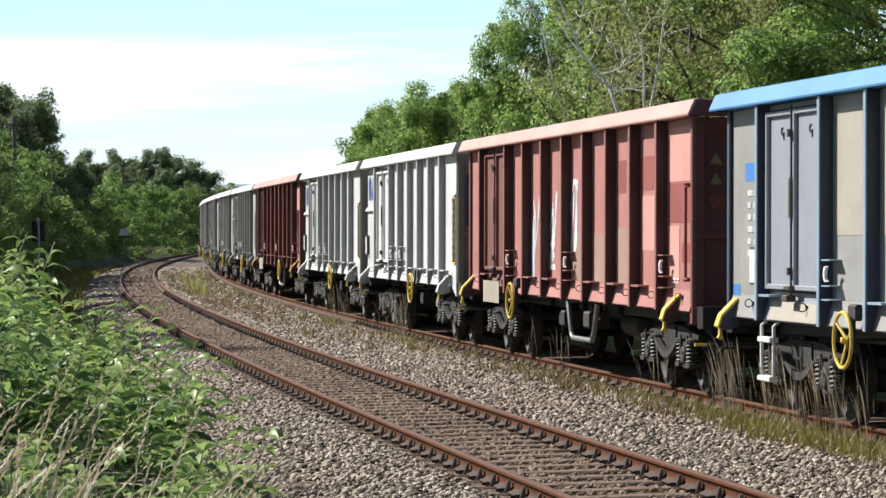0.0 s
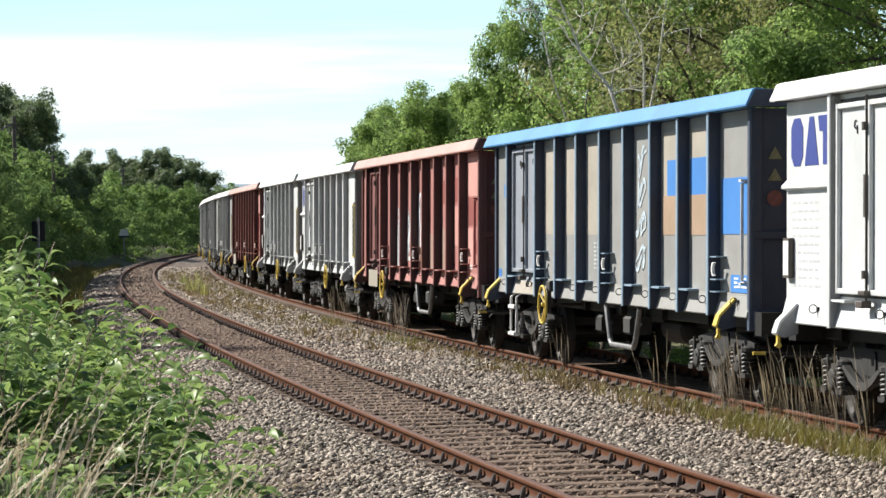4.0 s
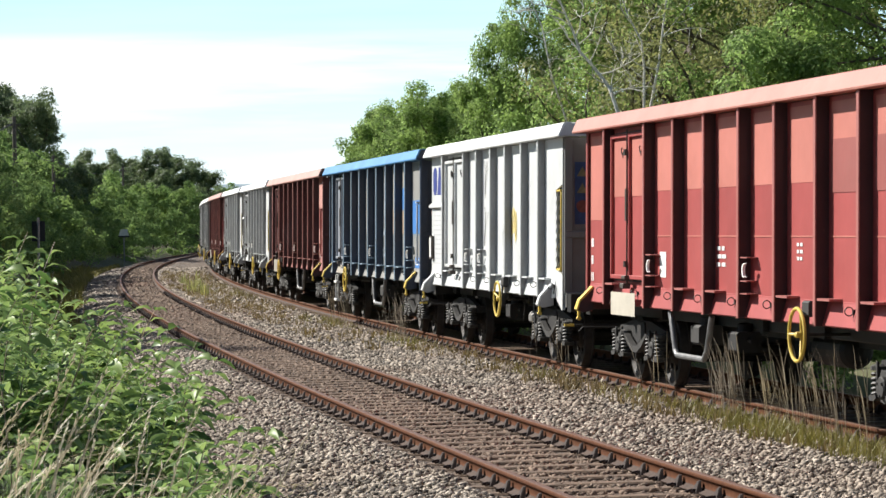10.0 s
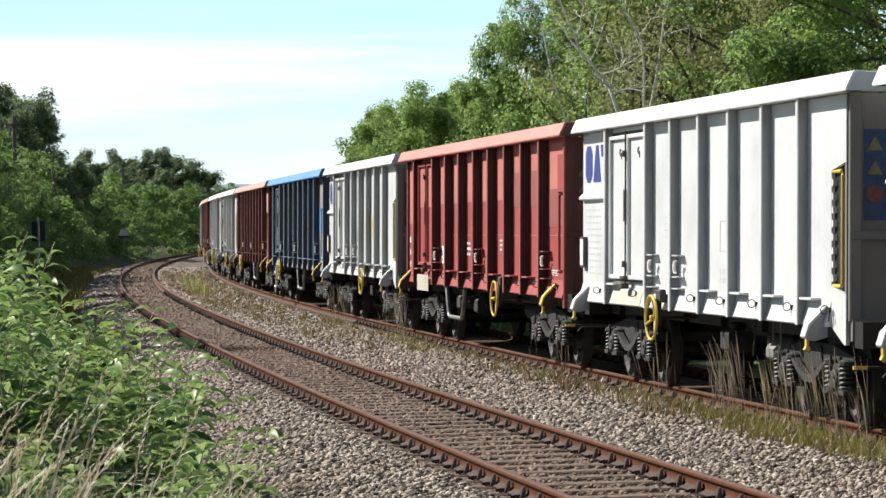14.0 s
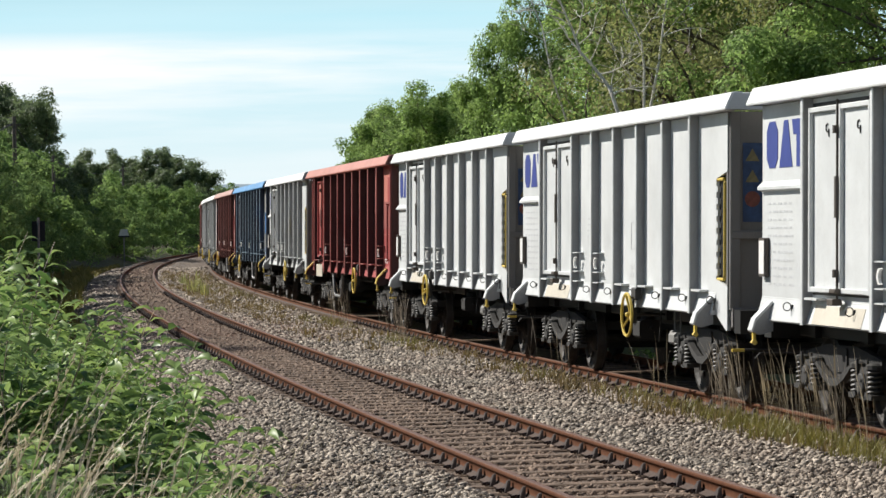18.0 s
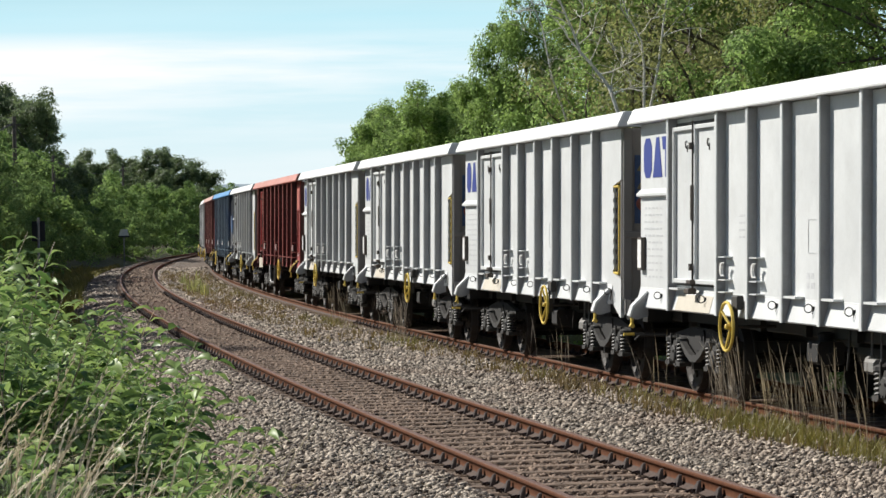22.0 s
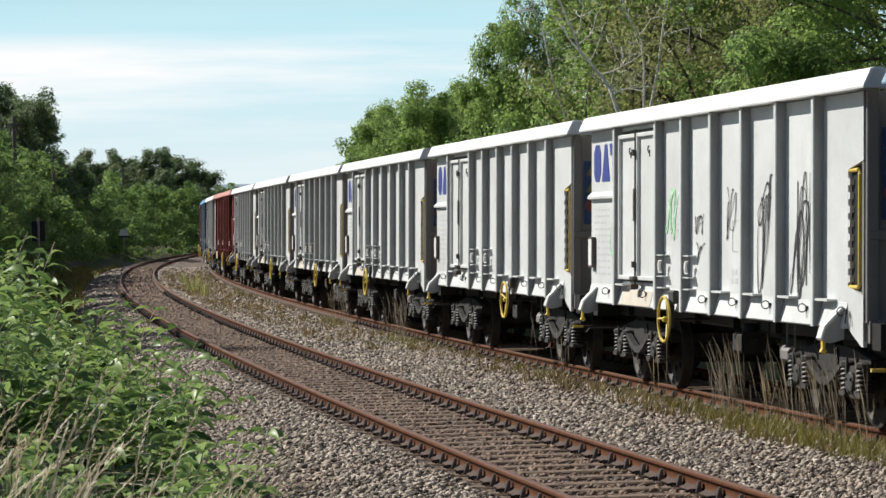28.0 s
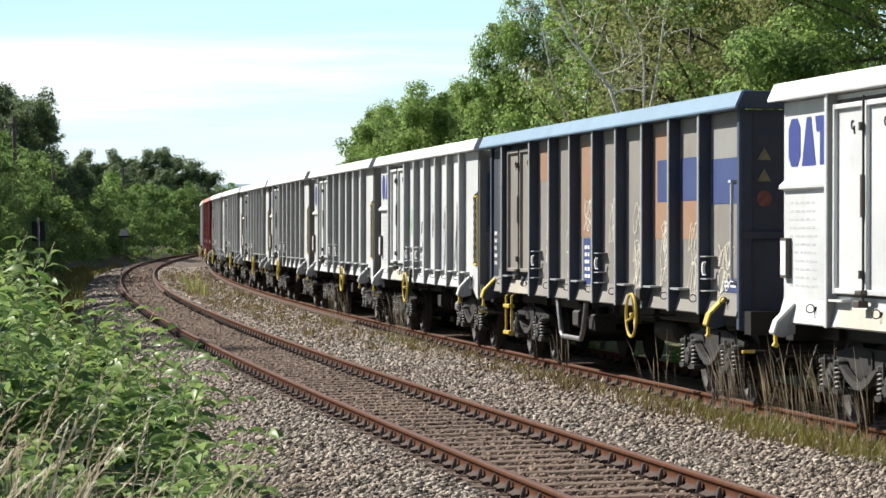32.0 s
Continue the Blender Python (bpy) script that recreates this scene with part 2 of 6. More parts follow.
def stone_material(name, low, high, stain):
    n = Nodes(name)
    g = n.add("ShaderNodeNewGeometry")
    r = n.ramp(g.outputs["Random Per Island"], 0.0, 1.0, (*low, 1), (*high, 1))
    e = n.noise(0.35, 4)
    c = n.mix(n.mix(1.0, n.ramp(e, 0.42, 0.72), (stain,) * 3, "MULTIPLY"), r, (0.24, 0.165, 0.12))
    f = n.noise(40.0, 3)
    c = n.mix(n.ramp(f, 0.35, 0.8), c, n.mix(1.0, c, (0.75, 0.72, 0.7), "MULTIPLY"))
    return n.finish(c, 0.9, 0.0, f, 0.005, 0.5)


def ground_material():
    n = Nodes("earth_and_grass")
    f = n.noise(0.5, 6, 0.65)
    c = n.mix(n.ramp(f, 0.35, 0.7), (0.055, 0.07, 0.022), (0.13, 0.13, 0.05))
    g = n.noise(18.0, 4)
    c = n.mix(n.ramp(g, 0.4, 0.75), c, (0.09, 0.075, 0.045))
    return n.finish(c, 0.95, 0.0, g, 0.05, 0.6)


def bed_material(name, low, high):
    n = Nodes(name)
    v = n.add("ShaderNodeTexVoronoi", Scale=19.0)
    n.link(n.co.outputs["Object"], v.inputs["Vector"])
    c = n.mix(v.outputs["Color"], low, high)
    e = n.noise(0.3, 4)
    c = n.mix(n.mix(1.0, n.ramp(e, 0.4, 0.7), (0.6,) * 3, "MULTIPLY"), c, (0.2, 0.14, 0.1))
    return n.finish(c, 0.95, 0.0, v.outputs["Distance"], 0.05, 0.9)


M["stone"] = stone_material("limestone_ballast", (0.045, 0.035, 0.027), (0.56, 0.485, 0.4), 0.48)
M["dirty_stone"] = stone_material("rust_stained_ballast", (0.045, 0.03, 0.021), (0.3, 0.22, 0.165), 0.9)
M["ground"] = ground_material()
M["bed"] = bed_material("ballast_bed", (0.048, 0.036, 0.028), (0.2, 0.165, 0.135))
M["dirty_bed"] = bed_material("rust_stained_bed", (0.045, 0.03, 0.021), (0.16, 0.112, 0.08))
M["leaf_tree"] = leaf_mat("tree_leaves", (0.135, 0.22, 0.066), (0.33, 0.465, 0.16), 0.62, 0.65)
M["leaf_tree_dark"] = leaf_mat("dark_tree_leaves", (0.1, 0.15, 0.08), (0.19, 0.25, 0.13), 0.5)
M["leaf_brown"] = leaf_mat("thin_brownish_leaves", (0.13, 0.15, 0.06), (0.28, 0.3, 0.13), 0.55)
M["leaf_hedge"] = leaf_mat("hedge_leaves", (0.12, 0.205, 0.07), (0.27, 0.39, 0.14), 0.55, 0.75)
M["leaf_big"] = leaf_mat("broad_shrub_leaves", (0.055, 0.125, 0.035), (0.38, 0.52, 0.18), 0.38, 0.42)
M["leaf_weed"] = leaf_mat("yellow_green_weed_leaves", (0.19, 0.21, 0.08), (0.4, 0.41, 0.18), 0.45)
M["grass"] = leaf_mat("green_grass_blades", (0.14, 0.135, 0.035), (0.27, 0.25, 0.085), 0.3)
M["straw"] = leaf_mat("dry_straw_grass", (0.42, 0.36, 0.26), (0.7, 0.64, 0.5), 0.35)
M["dry_weed"] = leaf_mat("withered_brown_weeds", (0.12, 0.09, 0.045), (0.28, 0.22, 0.11), 0.3)
M["undergrowth"] = leaf_mat("shaded_brown_grass", (0.018, 0.022, 0.01), (0.075, 0.075, 0.036), 0.1)
M["stalk"] = leaf_mat("grey_dry_stalks", (0.24, 0.2, 0.16), (0.56, 0.49, 0.4), 0.25)
M["bark"] = plain("brown_bark", (0.09, 0.07, 0.05), 0.9, 0, 0.4, 9.0, 0.8)
M["pale_bark"] = plain("bleached_dead_wood", (0.74, 0.7, 0.63), 0.9, 0, 0.3, 9.0, 0.6)
M["pole"] = plain("weathered_pole_wood", (0.12, 0.1, 0.085), 0.9, 0, 0.3, 9.0, 0.5)
M["hill"] = plain("distant_hazy_hillside", (0.2, 0.26, 0.3), 1.0, 0, 0.12, 0.01)
M["sign_back"] = plain("black_sign_back", (0.012, 0.012, 0.013), 0.6, 0, 0.2)
M["post"] = plain("grey_post_steel", (0.28, 0.28, 0.28), 0.6, 0.2, 0.2)
M["sign_white"] = plain("white_sign_enamel", (0.75, 0.75, 0.73), 0.5, 0, 0.1)

# ---- geometry helpers ----


class G:
    """Collects vertices and faces of one mesh."""

    def __init__(self):
        self.v, self.f = [], []

    def poly(self, pts, faces):
        n = len(self.v)
        self.v += [tuple(p) for p in pts]
        self.f += [tuple(i + n for i in f) for f in faces]
        return self

    def box(self, x0, x1, y0, y1, z0, z1, c=0.0):
        """A box; c cuts its four edges that run along its longest side."""
        if c <= 0:
            p = [(x, y, z) for z in (z0, z1) for x, y in ((x0, y0), (x1, y0), (x1, y1), (x0, y1))]
            return self.poly(p, [(3, 2, 1, 0), (4, 5, 6, 7), (0, 1, 5, 4), (1, 2, 6, 5), (2, 3, 7, 6), (3, 0, 4, 7)])
        size = (x1 - x0, y1 - y0, z1 - z0)
        axis = size.index(max(size))
        lo, hi = (x0, y0, z0), (x1, y1, z1)
        a, b = [(1, 2), (2, 0), (0, 1)][axis]
        ring = [(lo[a] + c, lo[b]), (hi[a] - c, lo[b]), (hi[a], lo[b] + c), (hi[a], hi[b] - c), (hi[a] - c, hi[b]), (lo[a] + c, hi[b]), (lo[a], hi[b] - c), (lo[a], lo[b] + c)]
        pts = []
        for e in (lo[axis], hi[axis]):
            for u, w in ring:
                p = [0, 0, 0]
                p[axis], p[a], p[b] = e, u, w
                pts.append(tuple(p))
        return self.poly(pts, [tuple(range(7, -1, -1)), tuple(range(8, 16))] + [(i, (i + 1) % 8, 8 + (i + 1) % 8, 8 + i) for i in range(8)])

    def extrude(self, ring, axis, e0, e1):
        """A prism: ring of pairs in the two other axes (in cyclic order), from e0 to e1 along the axis."""
        a, b = [(1, 2), (2, 0), (0, 1)][axis]
        k = len(ring)
        pts = []
        for e in (e0, e1):
            for u, w in ring:
                p = [0, 0, 0]
                p[axis], p[a], p[b] = e, u, w
                pts.append(tuple(p))
        return self.poly(pts, [tuple(range(k - 1, -1, -1)), tuple(range(k, 2 * k))] + [(i, (i + 1) % k, k + (i + 1) % k, k + i) for i in range(k)])

    def tube(self, pts, r, n=8, r_end=None):
        pts = [Vector(p) for p in pts]
        rows = []
        up = Vector((0.31, 0.17, 0.93))
        m = len(pts)
        for i, p in enumerate(pts):
            d = (pts[min(i + 1, m - 1)] - pts[max(i - 1, 0)]).normalized()
            s = d.cross(up)
            if s.length < 0.1:
                s = d.cross(Vector((1, 0, 0)))
            s.normalize()
            w = d.cross(s)
            rr = r if r_end is None else r + (r_end - r) * i / max(1, m - 1)
            rows.append([p + (s * math.cos(a) + w * math.sin(a)) * rr for a in (2 * math.pi * j / n for j in range(n))])
        base = [q for row in rows for q in row]
        faces = [(i * n + j, i * n + (j + 1) % n, (i + 1) * n + (j + 1) % n, (i + 1) * n + j) for i in range(m - 1) for j in range(n)]
        faces += [tuple(range(n - 1, -1, -1)), tuple(range((m - 1) * n, m * n))]
        return self.poly(base, faces)

    def ring(self, c, r, t, axis=1, n=24, k=8, a0=0.0, a1=2 * math.pi):
        """A round bar of thickness t bent to an arc of radius r about the axis (0 x, 1 y, 2 z)."""
        full = a1 - a0 > 6.28
        a, b = [(1, 2), (2, 0), (0, 1)][axis]
        pts = []
        steps = n if full else n + 1
        for i in range(steps):
            g = a0 + (a1 - a0) * i / n
            for j in range(k):
                h = 2 * math.pi * j / k
                p = list(c)
                rad = r + t * math.cos(h)
                p[a] += rad * math.cos(g)
                p[b] += rad * math.sin(g)
                p[axis] += t * math.sin(h)
                pts.append(tuple(p))
        f = []
        for i in range(n):
            i2 = (i + 1) % steps
            f += [(i * k + j, i2 * k + j, i2 * k + (j + 1) % k, i * k + (j + 1) % k) for j in range(k)]
        return self.poly(pts, f)

    def lathe(self, c, profile, axis=1, n=20):
        """Turns a profile of (along the axis, radius) about the axis through c."""
        a, b = [(1, 2), (2, 0), (0, 1)][axis]
        pts = []
        for e, r in profile:
            for j in range(n):
                p = list(c)
                p[axis] += e
                p[a] += r * math.cos(2 * math.pi * j / n)
                p[b] += r * math.sin(2 * math.pi * j / n)
                pts.append(tuple(p))
        m = len(profile)
        f = [(i * n + j, i * n + (j + 1) % n, (i + 1) * n + (j + 1) % n, (i + 1) * n + j) for i in range(m - 1) for j in range(n)]
        f += [tuple(range(n - 1, -1, -1)), tuple(range((m - 1) * n, m * n))]
        return self.poly(pts, f)

    def mesh(self, name, smooth=False):
        me = bpy.data.meshes.new(name)
        me.from_pydata(self.v, [], self.f)
        bm = bmesh.new()
        bm.from_mesh(me)
        bmesh.ops.recalc_face_normals(bm, faces=bm.faces)
        bm.to_mesh(me)
        bm.free()
        me.materials.append(None)
        if smooth:
            me.polygons.foreach_set("use_smooth", [True] * len(me.polygons))
        return me


def part(name, mesh, material, parent, label="", at=None):
    """Links a mesh as ONE object under a thing or a part; the material sits on the object, so that alike parts share their mesh."""
    ob = new(name, mesh)
    if material is not None:
        if not mesh.materials:
            mesh.materials.append(None)
        ob.material_slots[0].link = "OBJECT"
        ob.material_slots[0].material = material
    if parent is not None:
        ob.parent = parent
    if at is not None:
        ob.matrix_basis = at
    if label or name in ("print_panel", "print_frame"):
        tagged(ob, label, kind="stuff" if name in ("print_panel", "print_frame") else "")
    return ob


def quick_mesh(name, verts, faces, material=None):
    """A large mesh from arrays: verts (n, 3), faces (m, k)."""
    me = bpy.data.meshes.new(name)
    verts, faces = np.asarray(verts, np.float32), np.asarray(faces, np.int32)
    m, k = faces.shape
    me.vertices.add(len(verts))
    me.vertices.foreach_set("co", verts.ravel())
    me.loops.add(m * k)
    me.loops.foreach_set("vertex_index", faces.ravel())
    me.polygons.add(m)
    me.polygons.foreach_set("loop_start", np.arange(m, dtype=np.int32) * k)
    me.polygons.foreach_set("loop_total", np.full(m, k, np.int32))
    me.update(calc_edges=True)
    if material is not None:
        me.materials.append(material)
    return me


# ---- the line of the track ----
K0, K1, HEAD, X0, Y0 = 0.6798e-3, 0.2801e-6, 0.1762, 0.0328, 31.25
FAR = -4.5624      # the far track lies to the right of the near one
STEP = 0.5
S_TAB = np.arange(-400.0, 1600.0 + STEP, STEP)
_sc = np.clip(S_TAB, -400, 430)
_th = HEAD - (K0 * _sc + 0.5 * K1 * _sc ** 2) - (S_TAB - _sc) * 0.0004
_dx, _dy = -np.sin(_th), np.cos(_th)
_x = np.concatenate([[0], np.cumsum((_dx[1:] + _dx[:-1]) / 2 * STEP)])
_y = np.concatenate([[0], np.cumsum((_dy[1:] + _dy[:-1]) / 2 * STEP)])
_i0 = int(round(400 / STEP))
X_TAB, Y_TAB, TH_TAB = _x - _x[_i0] + X0, _y - _y[_i0] + Y0, _th


def along(s, o=0.0):
    """World x, y and heading at s metres along the near track, o metres to its left."""
    x, y, th = np.interp(s, S_TAB, X_TAB), np.interp(s, S_TAB, Y_TAB), np.interp(s, S_TAB, TH_TAB)
    return x - np.cos(th) * o, y - np.sin(th) * o, th


_fx, _fy, _ = along(S_TAB, FAR)
F_LEN = np.concatenate([[0], np.cumsum(np.hypot(np.diff(_fx), np.diff(_fy)))])
F_LEN -= F_LEN[_i0]


def far_line(length):
    """The point of the far track's centre line that many metres along that line."""
    return Vector((float(np.interp(length, F_LEN, _fx)), float(np.interp(length, F_LEN, _fy)), 0.0))


def track_pose(s, o, z=0.0, turn=0.0):
    x, y, th = along(s, o)
    return Matrix.Translation((float(x), float(y), z)) @ Matrix.Rotation(float(th) + math.pi / 2 + turn, 4, "Z")

# ---- the ground, ballast and tracks ----
CANT = 1.0     # degrees by which the wagons lean into the curve


def ground_z(s, o):
    """Height of the ground: a ballast bed under the two tracks, a verge, a rising bank to the left, level land to the right."""
    s, o = np.asarray(s, float), np.asarray(o, float)
    bed = np.where(o > 0, np.interp(o, [0, 0.62, 0.95, 1.35, 1.9, 3.1, 4.2], [-0.185, -0.185, -0.172, -0.155, -0.2, -0.62, -0.66]), np.interp(-o, [0, 0.62, 0.95, 1.35, 2.3, 3.2, 3.65, 6.3, 7.4, 9.0], [-0.185, -0.185, -0.172, -0.155, -0.24, -0.165, -0.19, -0.2, -0.6, -0.6]))
    rise = np.clip(o - 4.2, 0, 9.0) * 0.36 + np.clip(o - 13.2, 0, 60) * 0.04
    away = np.clip(-o - 9.0, 0, 14) * 0.05
    rough = 0.05 * np.sin(s * 0.9 + o * 1.3) + 0.04 * np.sin(s * 2.3 - o * 1.9)
    rough = rough * np.clip((np.abs(o + 2) - 6.0) / 2.0, 0, 1)
    return bed + rise + away + rough


def build_ground():
    s = np.concatenate([np.arange(-390, -60, 15.0), np.arange(-60, 220, 2.0), np.arange(220, 500, 8.0), np.arange(500, 1600, 60.0)])
    o = np.concatenate([[-900, -500, -250, -120, -60, -35], np.arange(-24, -9, 1.5), np.arange(-9, -5, 0.4), np.arange(-5, 4.4, 0.35), np.arange(4.4, 16, 1.2), [18, 24, 35, 60, 120, 250, 500, 900, 1500]])
    ss, oo = np.meshgrid(s, o, indexing="ij")
    x, y, _ = along(ss, oo)
    z = ground_z(ss, oo)
    v = np.stack([x, y, z], -1).reshape(-1, 3)
    n, m = len(s), len(o)
    i, j = np.meshgrid(np.arange(n - 1), np.arange(m - 1), indexing="ij")
    a = (i * m + j).ravel()
    f = np.stack([a, a + 1, a + m + 1, a + m], -1)
    me = quick_mesh("ground", v, f, M["ground"])
    me.materials.append(M["bed"])
    me.materials.append(M["dirty_bed"])
    mid = (oo[:-1, :-1] + oo[1:, 1:]).ravel() / 2
    me.polygons.foreach_set("material_index", ((mid > -7.0) & (mid < 3.4)).astype(np.int32) + (np.abs(mid) < 0.8))
    me.polygons.foreach_set("use_smooth", np.ones(len(f), bool))
    tagged(new("ground", me), "earth and grass ground with grey ballast bed", "ground", kind="structure")


build_ground()


def scatter_stones(name, seed, bands, mat, label):
    """Crushed-stone ballast, real stones where they can be told apart."""
    rng = np.random.default_rng(seed)
    rows = []
    for s0, s1, dens, big in ((-10, 8, 360, 1.02), (8, 22, 260, 1.12), (22, 45, 150, 1.35), (45, 85, 60, 1.8), (85, 140, 22, 2.6)):
        for o0, o1 in bands:
            k = int((s1 - s0) * (o1 - o0) * dens * (0.55 if o1 == 0.66 else 1.0))
            rows.append(np.stack([rng.uniform(s0, s1, k), rng.uniform(o0, o1, k), rng.uniform(0.7, 1.35, k) * big], -1))
    r = np.concatenate(rows)
    k = len(r)
    x, y, _ = along(r[:, 0], r[:, 1])
    z = ground_z(r[:, 0], r[:, 1]) + rng.uniform(-0.012, 0.018, k)
    base = np.array([[1, 0, -0.1], [0.1, 1, 0.1], [-1, 0.1, 0], [0, -1, -0.1], [0.1, 0, 0.85], [0, 0.1, -0.8]], float)
    v = base[None] * rng.uniform(0.45, 1.35, (k, 6, 3)) * (0.033 * r[:, 2])[:, None, None]
    q = rng.normal(size=(k, 4))
    q /= np.linalg.norm(q, axis=1)[:, None]
    w, a, b, c = q.T
    R = np.stack([1 - 2 * (b * b + c * c), 2 * (a * b - c * w), 2 * (a * c + b * w), 2 * (a * b + c * w), 1 - 2 * (a * a + c * c), 2 * (b * c - a * w), 2 * (a * c - b * w), 2 * (b * c + a * w), 1 - 2 * (a * a + b * b)], -1).reshape(k, 3, 3)
    v = np.einsum("kij,knj->kni", R, v) * np.array([1.15, 1.15, 0.85]) + np.stack([x, y, z], -1)[:, None]
    t = np.array([[0, 1, 4], [1, 2, 4], [2, 3, 4], [3, 0, 4], [1, 0, 5], [2, 1, 5], [3, 2, 5], [0, 3, 5]])
    f = (t[None] + (np.arange(k) * 6)[:, None, None]).reshape(-1, 3)
    tagged(new(name, quick_mesh(name, v.reshape(-1, 3), f, M[mat])), label, "ballast", kind="stuff")


scatter_stones("ballast_stones", 7, ((-3.55, -0.98), (0.98, 3.1)), "stone", "grey and buff crushed stone ballast beside the rails")
scatter_stones("dirty_ballast", 8, ((-0.66, 0.66),), "dirty_stone", "brown rust-stained ballast between the near rails")

# flat-bottomed rail, top at 0: half widths and heights
RAIL = [(0.07, -0.159), (0.07, -0.148), (0.02, -0.13), (0.0085, -0.115), (0.0085, -0.05), (0.03, -0.038), (0.036, -0.032), (0.036, -0.008), (0.03, -0.001), (0.02, 0.0)]
RAIL = [(u, z) for u, z in RAIL] + [(-u, z) for u, z in reversed(RAIL)]
TRACK_S = np.concatenate([np.arange(-180, -30, 5.0), np.arange(-30, 260, 1.25), np.arange(260, 421, 8.0)])


def rail_mesh(o):
    prof = np.array(RAIL)
    n, m = len(TRACK_S), len(prof)
    x, y, th = along(TRACK_S, o)
    v = np.stack([x[:, None] - np.cos(th)[:, None] * prof[None, :, 0], y[:, None] - np.sin(th)[:, None] * prof[None, :, 0], np.broadcast_to(prof[None, :, 1], (n, m))], -1).reshape(-1, 3)
    f = np.array([(i * m + j, i * m + (j + 1) % m, (i + 1) * m + (j + 1) % m, (i + 1) * m + j) for i in range(n - 1) for j in range(m)])
    me = quick_mesh("rail", v, f, M["rail"])
    me.materials.append(M["rail_top"])
    me.materials.append(M["rail_foot"])
    top = np.array([1 if 8 <= j <= 10 else 2 if j < 3 or j > m - 5 else 0 for i in range(n - 1) for j in range(m)], np.int32)
    me.polygons.foreach_set("material_index", top)
    return me


def sleeper_mesh():
    """A pressed steel trough sleeper, its ends spaded down."""
    g = G()
    half = [(-0.125, -0.1), (-0.105, 0.02), (-0.085, 0.034), (0.085, 0.034), (0.105, 0.02), (0.125, -0.1)]
    pts, m = [], len(half)
    for y, k in ((-1.28, 0.35), (-1.2, 1.0), (1.2, 1.0), (1.28, 0.35)):
        pts += [(x, y, -0.19 + (z if z < 0 else z * k) + (0 if k == 1 else -0.03)) for x, z in half]
    f = [(i * m + j, i * m + j + 1, (i + 1) * m + j + 1, (i + 1) * m + j) for i in range(3) for j in range(m - 1)]
    f += [tuple(range(m)), tuple(range(4 * m - 1, 3 * m - 1, -1))]
    return g.poly(pts, f).mesh("sleeper")


def clip_mesh():
    """A pointed rail lug that stands against the rail's web, with the spring clip at its foot."""
    g = G()
    lug = [(-0.1, 0.045, -0.165), (0.1, 0.045, -0.165), (0.085, 0.1, -0.165), (-0.085, 0.1, -0.165), (-0.024, 0.03, -0.052), (0.024, 0.03, -0.052), (0.02, 0.052, -0.058), (-0.02, 0.052, -0.058)]
    g.poly(lug, [(3, 2, 1, 0), (4, 5, 6, 7), (0, 1, 5, 4), (1, 2, 6, 5), (2, 3, 7, 6), (3, 0, 4, 7)])
    g.tube([(-0.06, 0.13, -0.145), (-0.02, 0.085, -0.13), (0.03, 0.085, -0.13), (0.06, 0.14, -0.145)], 0.014, 5)
    return g.mesh("rail_clip")


def build_track(o, label, pitch, s_from, s_to, clips_to):
    root = tagged(new("railway_track"), label, "railway track", "parallel railway tracks", "structure")
    for side in (0.7525, -0.7525):
        part("rail", rail_mesh(o + side), None, root)
    sm, cm = MESH("sleeper", sleeper_mesh), MESH("rail_clip", clip_mesh)
    n = 0
    s = s_from
    while s < s_to:
        p = track_pose(s, o)
        sl = part("sleeper", sm, M["sleeper"], root, at=p)
        if s < clips_to:
            for side in (0.7525, -0.7525):
                for flip in (0, 1):
                    part("rail_clip", cm, M["clip"], sl, at=pose(0, side, 0, 0, 0, 180 * flip))
        s += pitch
        n += 1


CACHE = {}


def MESH(key, make):
    if key not in CACHE:
        CACHE[key] = make()
    return CACHE[key]


build_track(0.0, "curved empty railway track with rusty rails on steel sleepers", 0.62, -14.0, 165.0, 72.0)
build_track(FAR, "curved railway track with rusty rails under the goods train", 0.62, -14.0, 120.0, 36.0)

# ---- the goods wagons ----
# Wagon space: x ahead, y to the left, z up from the rail head; the origin lies under the middle of the top coping.
RIBY, BOT, CHINE, TOP = 1.36, 1.03, 1.28, 3.36
FLARE = 0.068     # how far the foot of a side sheet stands out
KINDS = {
    "short": dict(length=12.21, front=0.15, ribs=(2.01, 4.18, 5.43, 6.72, 8.0, 9.32, 10.63), door=(2.01, 4.18), depth=0.12, head=0.25, rear=11.9, bogie=(2.2, 10.15)),
    "long": dict(length=15.48, front=-0.07, ribs=(1.65, 3.82, 5.25, 6.65, 8.1, 9.47, 10.9, 12.27, 13.67), door=(1.65, 3.82), depth=0.155, head=0.2, rear=15.0, bogie=(2.3, 13.1)),
}


def ux(kind, u):
    k = KINDS[kind]
    return k["length"] / 2 - (u - k["front"])


